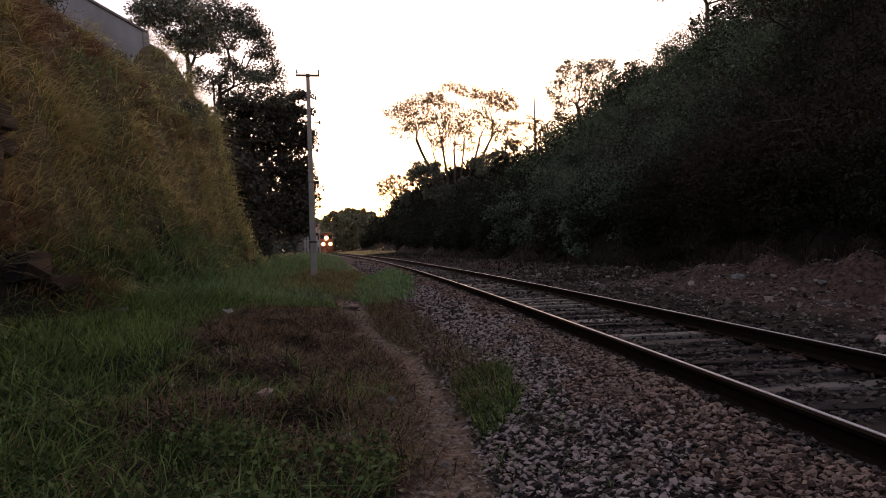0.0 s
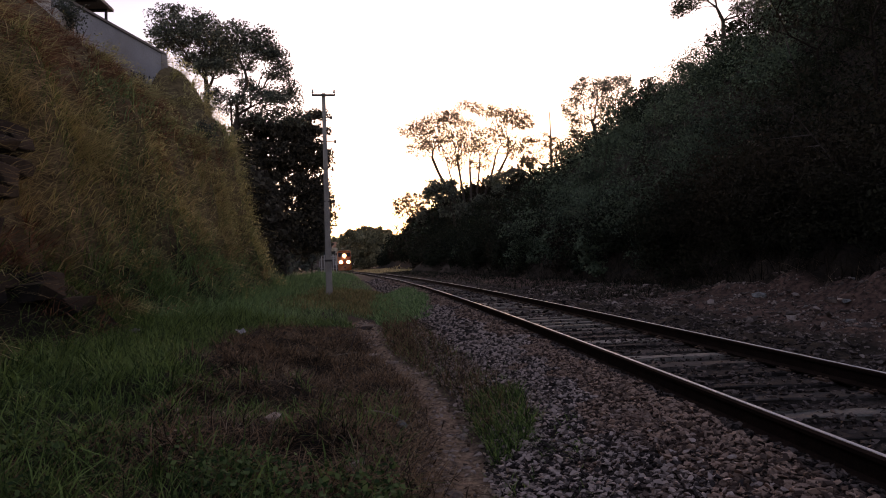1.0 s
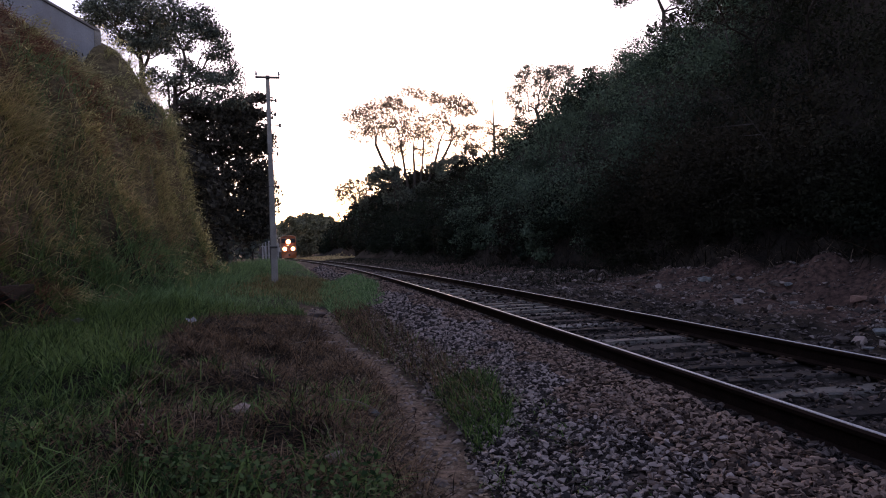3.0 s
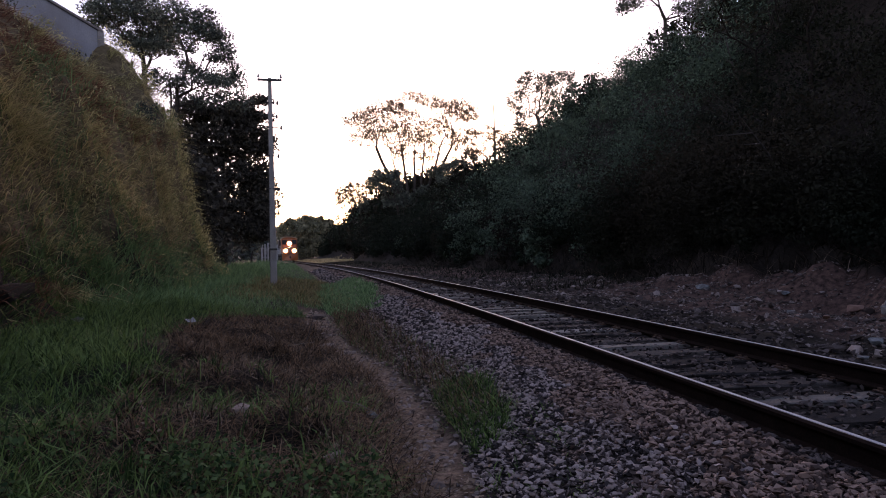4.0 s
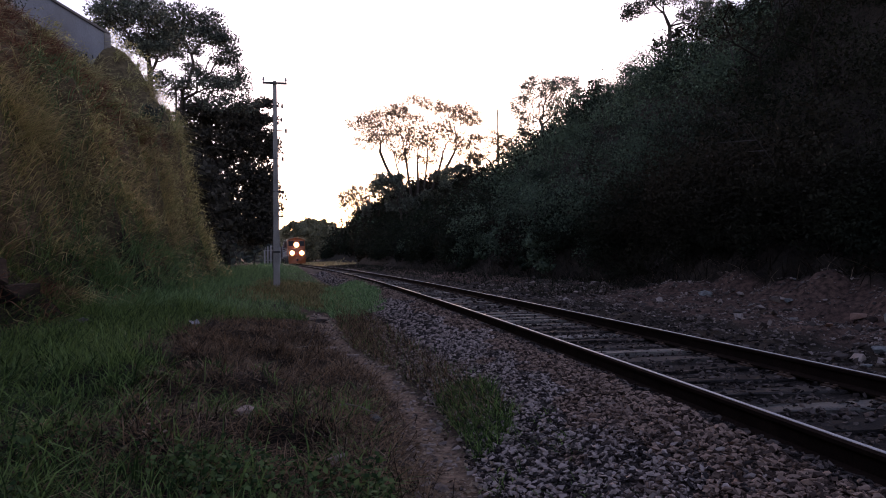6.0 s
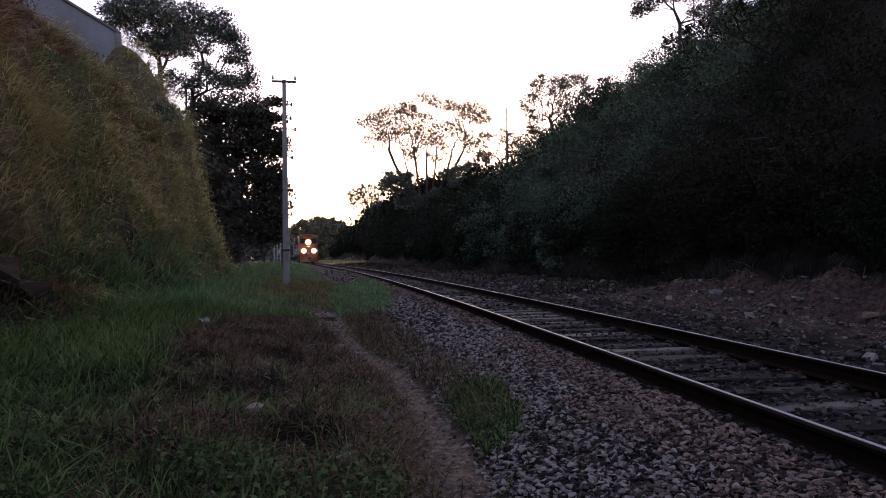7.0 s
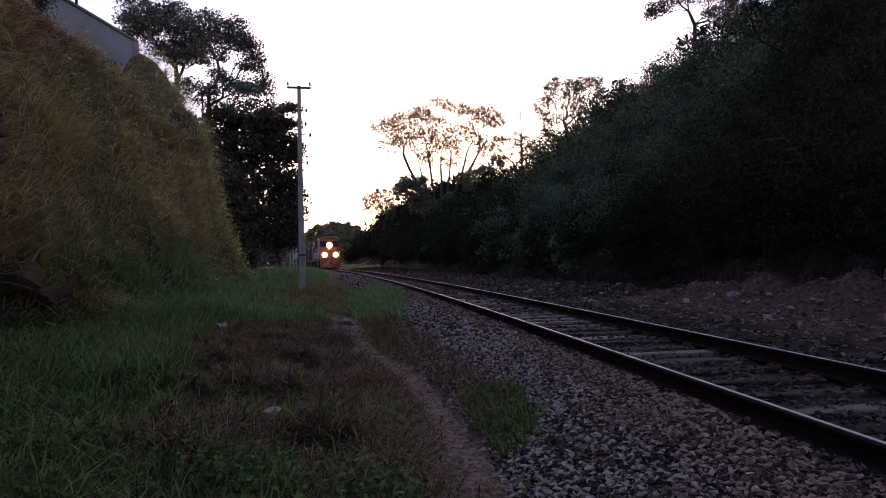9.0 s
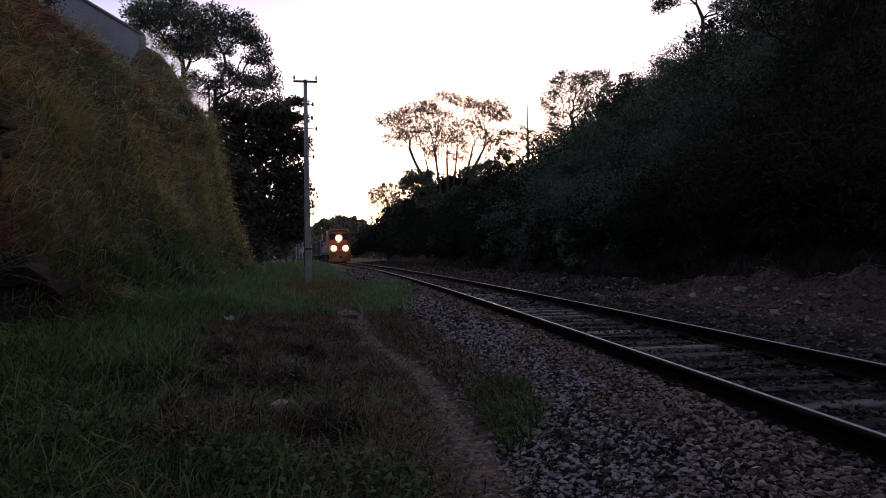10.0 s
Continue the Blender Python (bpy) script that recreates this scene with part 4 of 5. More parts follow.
    # on the ridge
    crown_tree((11.84, 95, 9.14), [(-7.7, 10.7, 1.28, 0.64), (-6.0, 11.8, 1.28, 0.64), (-3.6, 12.2, 1.6, 0.8), (-2.4, 13.4, 0.96, 0.56), (0.0, 14.3, 1.12, 0.48), (2.6, 13.4, 1.2, 0.64), (4.8, 12.4, 1.2, 0.64), (6.6, 12.5, 1.44, 0.88), (7.6, 11.6, 0.96, 0.64), (3.9, 11.0, 1.12, 0.56), (-0.2, 11.5, 1.44, 0.72), (-4.2, 10.4, 1.6, 0.56), (-1.9, 10.0, 1.44, 0.64), (1.3, 9.9, 1.44, 0.64), (4.5, 9.7, 1.12, 0.56), (-7.1, 8.2, 1.04, 0.8), (-5.4, 8.9, 0.96, 0.56), (-2.3, 8.3, 1.36, 0.72), (-0.1, 8.1, 1.2, 0.64), (2.3, 8.0, 1.28, 0.56), (6.4, 7.9, 1.12, 1.04), (-1.5, 6.4, 1.12, 0.56), (2.1, 6.3, 1.12, 0.56)], 21, "spreading bare-stemmed tree with sparse leaves on a ridge", leaf=M_THIN, trunk=0.22, fork=0.5, per=8, size=0.14, puff=0.55, dense=24, fan=0.5, stems=7, swell=1.9)
    crown_tree((19.61, 62, 9.80), [(-1.6, 6.1, 1.25, 0.84), (-0.2, 6.9, 1.46, 1.05), (1.8, 7.3, 1.46, 1.05), (2.9, 8.4, 0.84, 0.52), (0.6, 5.3, 1.41, 0.73), (-1.1, 4.7, 1.05, 0.58), (-2.2, 5.2, 0.68, 0.58), (2.1, 6.2, 0.99, 0.68), (1.2, 8.0, 1.05, 0.47), (3.2, 7.0, 0.52, 0.63), (-1.6, 7.4, 0.73, 0.63), (-0.7, 8.5, 0.73, 0.31), (-2.2, 3.2, 0.78, 0.68), (-1.0, 3.3, 0.94, 0.52)], 22, "round open-crowned tree on a wooded ridge", trunk=0.2, fork=0.12, per=12, size=0.105, puff=0.36, dense=22, fan=0.6, stems=2, swell=1.2)
    crown_tree((24.08, 100, 12.50), [(-0.8, 7.2, 1.6, 0.76), (0.7, 6.2, 1.18, 0.67), (-2.5, 7.0, 0.67, 0.42), (1.5, 5.7, 0.84, 0.59), (-1.3, 4.4, 1.69, 0.84), (2.2, 4.8, 1.26, 0.76), (-3.2, 3.0, 1.18, 0.67)], 23, "small thin tree with orange backlit leaves on a ridge", leaf=M_THIN, trunk=0.2, fork=0.2, per=11, size=0.16, puff=0.5, dense=9, fan=0.6, swell=1.6)
    crown_tree((19.72, 98, 13.52), [(0.1, 4.4, 0.59, 0.76), (0.2, 2.7, 0.68, 0.84), (1.1, 1.9, 1.01, 0.84), (-0.4, 0.8, 0.84, 0.68)], 24, "slender dark tree on a ridge", trunk=0.16, fork=0.3, per=14, size=0.2, puff=0.6, dense=6)
    crown_tree((4.84, 150, 6.00), [(-0.7, 8.4, 1.9, 1.39), (0.4, 10.3, 1.39, 0.89), (2.4, 9.5, 1.52, 1.26), (-2.1, 9.5, 0.89, 0.63), (-3.0, 8.8, 0.76, 0.63), (0.9, 7.7, 2.53, 1.14), (-1.2, 7.0, 1.77, 1.01)], 25, "small sparse tree at the end of a hill", leaf=M_THIN, trunk=0.22, fork=0.2, per=12, size=0.2, puff=0.6, dense=5, fan=0.6, swell=1.6)
    crown_tree((9.74, 120, 11.93), [(0.1, 2.8, 2.48, 1.24), (-1.8, 1.6, 1.24, 1.03), (1.8, 2.0, 1.45, 1.24), (-3.7, -2.1, 1.45, 1.03)], 26, "bushy tree on a ridge", trunk=0.18, fork=0.2, per=34, size=0.18, puff=0.8)
    crown_tree((9.69, 90, 8.20), [(-2.9, 3.4, 1.52, 0.83), (-1.3, 3.7, 1.14, 0.68), (-3.8, 2.5, 0.91, 0.61), (-1.6, 2.0, 1.67, 0.83), (0.8, 0.9, 1.67, 0.61), (3.6, 1.5, 1.67, 0.68), (-0.0, 0.2, 2.58, 0.76)], 28, "ragged dark bush round the foot of a ridge tree", trunk=0.16, fork=0.15, per=22, size=0.19, puff=0.6, dense=9, stems=3, swell=1.15)
    crown_tree((16.16, 90, 9.60), [(-1.1, 3.2, 1.52, 0.83), (0.9, 3.7, 1.37, 0.83), (2.1, 3.3, 1.06, 0.61), (-2.0, 2.4, 1.06, 0.68), (-0.4, 1.6, 1.97, 0.91), (1.9, 2.1, 1.82, 0.91)], 29, "ragged dark bush on a wooded ridge", trunk=0.16, fork=0.15, per=24, size=0.19, puff=0.6, dense=9, stems=3, swell=1.15)
    crown_tree((21.00, 40, 13.60), [(-2.0, 3.4, 0.67, 0.3), (-2.5, 3.0, 0.3, 0.17), (-1.0, 3.8, 0.54, 0.27), (-0.0, 5.0, 1.15, 0.54), (1.7, 3.2, 0.54, 0.3), (1.5, 2.5, 0.61, 0.24), (0.5, 2.6, 0.47, 0.24), (2.8, 2.6, 0.61, 0.44), (3.2, 3.6, 0.74, 0.61), (1.5, 4.9, 1.01, 0.54), (-1.5, 4.9, 0.88, 0.47)], 27, "bare-stemmed tree with an open crown on a hilltop", trunk=0.12, fork=0.45, per=19, size=0.08, puff=0.3, dense=44, fan=0.5, swell=1.4)
    # gaunt trees low on the slope
    crown_tree((15.2, 19.5, float(land(15.2, 19.5))), [(-1.6, 4.4, 1.2, 0.5), (-0.4, 5.4, 1.3, 0.6), (1.2, 5.0, 1.2, 0.6), (-2.4, 3.2, 0.9, 0.4), (0.6, 3.6, 1.0, 0.5)], 31, "gaunt half-bare tree low on a wooded slope", leaf=M_SCRUB, wood_look=M_DARK_BARK, trunk=0.05, fork=0.35, per=16, size=0.09, puff=0.45, dense=5)
    crown_tree((17.0, 25.0, float(land(17.0, 25.0))), [(-1.8, 4.0, 1.2, 0.5), (-0.2, 5.0, 1.3, 0.6), (1.4, 4.4, 1.2, 0.6), (-2.6, 2.8, 0.9, 0.4)], 32, "gaunt half-bare tree on a wooded slope", leaf=M_SCRUB, wood_look=M_DARK_BARK, trunk=0.05, fork=0.35, per=16, size=0.09, puff=0.45, dense=5)
    # bushes that break the hill's outline
    g = random.Random(77)
    for k in range(26):
        y = 26 + 5.2 * k + g.uniform(-2, 2)
        x = float(track_x(y)) + g.uniform(18.5, 22.5) * (1 if y < 70 else 0.85)
        w = g.uniform(0.45, 1.0) * (1 + y / 260)
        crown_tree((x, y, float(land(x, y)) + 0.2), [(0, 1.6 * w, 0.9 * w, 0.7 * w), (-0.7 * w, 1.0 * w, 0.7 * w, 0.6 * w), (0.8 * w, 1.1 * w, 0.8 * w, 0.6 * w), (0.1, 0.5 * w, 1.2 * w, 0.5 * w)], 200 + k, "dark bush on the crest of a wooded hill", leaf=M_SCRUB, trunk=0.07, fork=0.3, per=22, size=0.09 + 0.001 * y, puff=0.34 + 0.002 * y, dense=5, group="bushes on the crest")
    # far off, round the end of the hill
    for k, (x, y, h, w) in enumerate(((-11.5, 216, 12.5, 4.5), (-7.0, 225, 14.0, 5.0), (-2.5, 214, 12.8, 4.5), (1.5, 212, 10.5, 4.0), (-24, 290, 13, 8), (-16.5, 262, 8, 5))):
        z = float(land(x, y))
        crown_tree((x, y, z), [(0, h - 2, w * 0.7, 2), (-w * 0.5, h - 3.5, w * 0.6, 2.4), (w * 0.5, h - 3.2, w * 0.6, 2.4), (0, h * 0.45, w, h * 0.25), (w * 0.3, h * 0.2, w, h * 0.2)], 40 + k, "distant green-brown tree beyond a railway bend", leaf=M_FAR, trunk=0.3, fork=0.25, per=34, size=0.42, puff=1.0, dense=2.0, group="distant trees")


# ---- railway track ----
def rail_frame(y):
    return Matrix.Translation((float(track_x(y)), y, 0)) @ Matrix.Rotation(-heading(y), 4, "Z")


def build_track():
    track = thing("railway_track")
    tagged(track, "single railway track of worn steel rails on weathered timber sleepers", "railway track")
    web = [(-0.07, 0.352), (0.07, 0.352), (0.07, 0.364), (0.012, 0.382), (0.012, 0.468), (0.034, 0.476), (0.036, 0.5), (0.022, 0.508), (-0.022, 0.508), (-0.036, 0.5), (-0.034, 0.476), (-0.012, 0.468), (-0.012, 0.382), (-0.07, 0.364)]
    crown = [(-0.008, 0.5065), (0.022, 0.5065), (0.020, 0.5115), (-0.006, 0.5115)]
    ys = np.concatenate([np.linspace(-30, 40, 71), np.linspace(42, 330, 145)])
    for side in (-0.5, 0.5):
        for name, profile, mat, label in (("rail", web, M_RAIL, "rust-brown steel rail"), ("rail_head", crown, M_HEAD, "polished steel running surface")):
            n = len(profile)
            verts, faces = [], []
            for y in ys:
                m = rail_frame(float(y))
                verts += [m @ Vector((side * GAUGE - (1 if side > 0 else -1) * px, 0, pz)) for px, pz in profile]
            for k in range(len(ys) - 1):
                for j in range(n):
                    faces.append((k * n + j, k * n + (j + 1) % n, (k + 1) * n + (j + 1) % n, (k + 1) * n + j))
            ob = new(name, quads(name, [tuple(v) for v in verts], faces, mat))
            ob.parent = track
            tagged(ob, label)
    g = random.Random(12)
    shapes = []
    for k in range(5):
        bm = bmesh.new()
        box(bm, -1.18, -0.12, 0.17, 1.18, 0.12, 0.34, 0.014)
        bmesh.ops.subdivide_edges(bm, edges=[e for e in bm.edges if e.calc_length() > 1], cuts=5)
        for v in bm.verts:
            v.co += Vector((g.gauss(0, 0.012), g.gauss(0, 0.005), g.gauss(0, 0.006)))
        me = bpy.data.meshes.new("sleeper")
        bm.to_mesh(me)
        bm.free()
        pale = me.copy()
        me.materials.append(M_SLEEPER)
        pale.materials.append(M_PALE_SLEEPER)
        shapes.append((me, pale))
    bm = bmesh.new()
    box(bm, -0.12, -0.09, 0.335, 0.12, 0.09, 0.354)
    for sx in (-0.085, 0.085):
        for sy in (-0.05, 0.05):
            box(bm, sx - 0.014, sy - 0.014, 0.35, sx + 0.014, sy + 0.014, 0.372)
    plate = bpy.data.meshes.new("tie_plate")
    bm.to_mesh(plate)
    bm.free()
    plate.materials.append(M_PLATE)
    y = -6.0
    while y < 150:
        pale = g.random() < (0.62 if 8 < y < 26 else 0.38 if y > 6.5 else 0.0) or abs(y - 4.62) < 0.3
        ob = new("sleeper", shapes[g.randrange(5)][1 if pale else 0])
        ob.parent = track
        ob.matrix_basis = rail_frame(y) @ pose(g.gauss(0, 0.04), 0, g.gauss(0, 0.006) - 0.004, 0, 0, g.gauss(0, 0.8))
        if y < 40:
            for side in (-0.5, 0.5):
                p = new("tie_plate", plate)
                p.parent = track
                p.matrix_basis = rail_frame(y) @ pose(side * GAUGE, 0, 0)
        y += 0.6 + g.gauss(0, 0.025)


# ---- ballast ----
def stone_shape(k, cut=0.55):
    g = random.Random(90 + k)
    bm = bmesh.new()
    for j in range(8):
        v = Vector((g.gauss(0, 1), g.gauss(0, 1), g.gauss(0, 1))).normalized() * g.uniform(0.44, 0.7)
        bm.verts.new((v.x * 1.3, v.y * 0.92, v.z * 0.6))
    bmesh.ops.convex_hull(bm, input=bm.verts)
    loose = [v for v in bm.verts if not v.link_faces]
    bmesh.ops.delete(bm, geom=loose, context="VERTS")
    bmesh.ops.triangulate(bm, faces=bm.faces)
    me = bpy.data.meshes.new("stone")
    bm.to_mesh(me)
    bm.free()
    return me


STONES = [stone_shape(k) for k in range(14)]


def stone_field(name, x, y, z, size, material, label, parent=None):
    """Many loose stones in one mesh."""
    shapes = [(np.array([v.co[:] for v in me.vertices]), np.array([p.vertices[:] for p in me.polygons])) for me in STONES]
    verts, faces, at = [], [], 0
    which = rng.integers(0, len(shapes), len(x))
    for k, (v, f) in enumerate(shapes):
        pick = np.nonzero(which == k)[0]
        n = len(pick)
        if not n:
            continue
        t, tilt = rng.uniform(0, 6.28, n), rng.normal(0, 0.6, n)
        c, s, ct, st = np.cos(t), np.sin(t), np.cos(tilt), np.sin(tilt)
        one, nil = np.ones(n), np.zeros(n)
        spin = np.stack([np.stack([c, -s, nil], -1), np.stack([s, c, nil], -1), np.stack([nil, nil, one], -1)], 1)
        rock = np.stack([np.stack([one, nil, nil], -1), np.stack([nil, ct, -st], -1), np.stack([nil, st, ct], -1)], 1)
        p = np.einsum("nij,njk,vk->nvi", spin, rock, v) * size[pick][:, None, None] + np.stack([x[pick], y[pick], z[pick]], -1)[:, None]
        verts.append(p.reshape(-1, 3))
        faces.append((f[None] + (np.arange(n) * len(v))[:, None, None]).reshape(-1, 3) + at)
        at += n * len(v)
    ob = new(name, quads(name, np.concatenate(verts), np.concatenate(faces), material))
    ob.parent = parent
    return tagged(ob, label, "" if parent else "ballast", kind="stuff")


def build_ballast():
    bed = thing("ballast_bed")
    tagged(bed, "shoulder of loose grey and reddish ballast stones beside rails", "ballast")
    layers = []
    for u0, u1, y0, y1, count, s0, s1 in ((-2.55, -0.89, 2.0, 10, 24500, 0.016, 0.047), (-2.6, -0.89, 10, 24, 11000, 0.026, 0.066), (-2.6, -0.89, 24, 60, 3200, 0.07, 0.12), (-0.75, 0.75, 3.0, 14, 3200, 0.026, 0.058), (-0.75, 0.75, 14, 50, 1500, 0.06, 0.11), (0.95, 3.4, 2.5, 16, 2300, 0.033, 0.085), (0.95, 3.4, 16, 60, 1500, 0.06, 0.12)):
        u, y = scatter(count, u0, u1, y0, y1, 1.15)
        x = u + track_x(y)
        layers.append((x, y, rng.uniform(s0, s1, count)))
    x, y, size = (np.concatenate(c) for c in zip(*layers))
    ok = off_path(x, y, 0.27)
    x, y, size = keep(ok, x, y, size)
    z = land(x, y) + size * rng.uniform(-0.1, 0.6, len(x))
    u = x - track_x(y)
    near = (u > -2.3) & (u < -1.3) & (y > 3.0) & (y < 5.0) & (size > 0.036)
    chosen = np.nonzero(near)[0][:290]
    rest = np.ones(len(x), bool)
    rest[chosen] = False
    # dark dirty stones run past the rail foot, its shadow in their colour
    crib = rest & ((np.abs(u) < 0.97 + 0.08 * waves(x, y, 3.0, 91)) | (u > 0))
    on_top = crib & (np.abs(u) < 0.8) & (rng.random(len(x)) < np.interp(y, (7, 12), (0.45, 0.15)))
    z[on_top] = np.maximum(z[on_top], 0.345)
    stone_field("crib_ballast", x[crib], y[crib], z[crib], size[crib], M_CRIB, "dark dirty ballast between sleepers, with rail shadow in its colour", bed)
    rest &= ~crib
    low = rest & (u < 0) & (u > -1.5 + 0.3 * waves(x, y, 1.6, 92) + 0.25 * waves(x, y, 6.0, 93))
    stone_field("rust_ballast", x[low], y[low], z[low], size[low], M_RUST_STONE, "rust-dusted ballast stones along the rail", bed)
    rest &= ~low
    stone_field("loose_ballast", x[rest], y[rest], z[rest], size[rest], M_STONE, "loose angular ballast stones", bed)
    for me in STONES:
        me.materials.append(M_STONE)
    g = random.Random(31)
    for k in chosen:
        ob = new("stone", STONES[g.randrange(len(STONES))])
        ob.parent = bed
        ob.matrix_basis = Matrix.LocRotScale((x[k], y[k], z[k] + 0.005), Euler((g.gauss(0, 0.4), g.gauss(0, 0.4), g.uniform(0, 6.28))), Vector((1, 1, 1)) * float(size[k]) * 1.05)
    # pebbles and clods on the path and rubble on the spoil heap
    px, py = scatter(5200, -0.6, 1.3, 3, 18, 1.3)
    px, py = keep(~off_path(px, py, 0.36), px, py)
    size = 0.012 + 0.06 * rng.random(len(px)) ** 2.5
    stone_field("path_pebbles", px, py, land(px, py) + size * 0.1, size, M_RUBBLE, "small pebbles on a trodden footpath")
    hu, hy = scatter(10500, 2.8, 7.1, 6, 30, 1.5)
    hx = hu + track_x(hy)
    size = (0.02 + 0.06 * rng.random(len(hx)) ** 1.6) * (0.8 + 1.2 * (rng.random(len(hx)) > 0.95)) * np.interp(hy, (8, 25), (0.9, 1.6))
    stone_field("rubble", hx, hy, land(hx, hy) + size * 0.3, size, M_RUBBLE, "loose rubble and broken stones on a reddish spoil heap")


# ---- things beside the track ----
def build_pole():
    pole = thing("utility_pole", pose(-2.38, 29.75, 0, 0, -0.2, 4))
    tagged(pole, "tall tapered grey concrete utility pole with a short crossarm", "utility pole")
    bm = bmesh.new()
    foot, tip = float(land(-2.38, 29.75)) - 0.5, 9.05
    ring = []
    for z, a, b in ((foot, 0.148, 0.115), (tip, 0.078, 0.07)):
        c = 0.03
        ring.append([bm.verts.new((x, y, z)) for x, y in ((-a + c, -b), (a - c, -b), (a, -b + c), (a, b - c), (a - c, b), (-a + c, b), (-a, b - c), (-a, -b + c))])
    for k in range(8):
        bm.faces.new((ring[0][k], ring[0][(k + 1) % 8], ring[1][(k + 1) % 8], ring[1][k]))
    bm.faces.new(ring[1])
    part("shaft", bm, M_CONCRETE, pole)
    bm = bmesh.new()
    box(bm, -0.50, -0.15, 8.90, 0.50, -0.075, 8.99, 0.008)
    part("crossarm", bm, M_IRON, pole, "dark iron crossarm")
    for x in (-0.46, 0.46):
        bm = bmesh.new()
        rod(bm, (x, -0.11, 8.98), (x, -0.11, 9.06), 0.02, 0.02)
        for z, r in ((9.05, 0.055), (9.10, 0.045), (9.15, 0.035)):
            rod(bm, (x, -0.11, z), (x, -0.11, z + 0.05), r, r * 0.8, 10)
        part("insulator", bm, M_PORCELAIN, pole)
    for z, reach in ((8.0, 0.20), (7.42, 0.16), (6.95, 0.34), (5.75, 0.2), (4.35, 0.2)):
        bm = bmesh.new()
        rod(bm, (0.05, -0.1, z), (0.1 + reach, -0.1, z - 0.03), 0.02, 0.02, 6)
        rod(bm, (0.1 + reach, -0.1, z - 0.1), (0.1 + reach, -0.1, z + 0.06), 0.05, 0.04, 8)
        if reach > 0.18:
            rod(bm, (-0.05, -0.1, z), (-0.22, -0.1, z), 0.02, 0.02, 6)
        part("bracket", bm, M_IRON, pole, "small iron bracket with a spool insulator")
    bm = bmesh.new()
    box(bm, -0.16, -0.155, 1.75, 0.16, 0.12, 1.83, 0.006)
    part("band", bm, M_IRON, pole, "dark metal band round the shaft")


def build_mast():
    mast = thing("radio_mast", pose(25.2, 101.8, 0))
    tagged(mast, "thin dark mast standing on a wooded ridge", "mast")
    bm = bmesh.new()
    rod(bm, (0, 0, float(land(25.2, 101.8)) - 0.5), (0, 0, 20.4), 0.21, 0.17, 8)
    part("lower_tube", bm, M_IRON, mast)
    bm = bmesh.new()
    rod(bm, (0, 0, 20.4), (0, 0, 24.1), 0.13, 0.10, 8)
    part("upper_tube", bm, M_IRON, mast)


def wall_run(bm, a, b, z0a, z0b, z1a, z1b, thick):
    a, b = Vector(a), Vector(b)
    side = Vector((-(b - a).y, (b - a).x)).normalized() * thick / 2
    low = [bm.verts.new((*(p + s), z)) for p, z in ((a, z0a), (b, z0b)) for s in (-side, side)]
    top = [bm.verts.new((*(p + s), z)) for p, z in ((a, z1a), (b, z1b)) for s in (-side, side)]
    for f in ((0, 2, 6, 4), (1, 5, 7, 3), (0, 4, 5, 1), (2, 3, 7, 6), (4, 6, 7, 5), (0, 1, 3, 2)):
        both = low + top
        bm.faces.new([both[k] for k in f])


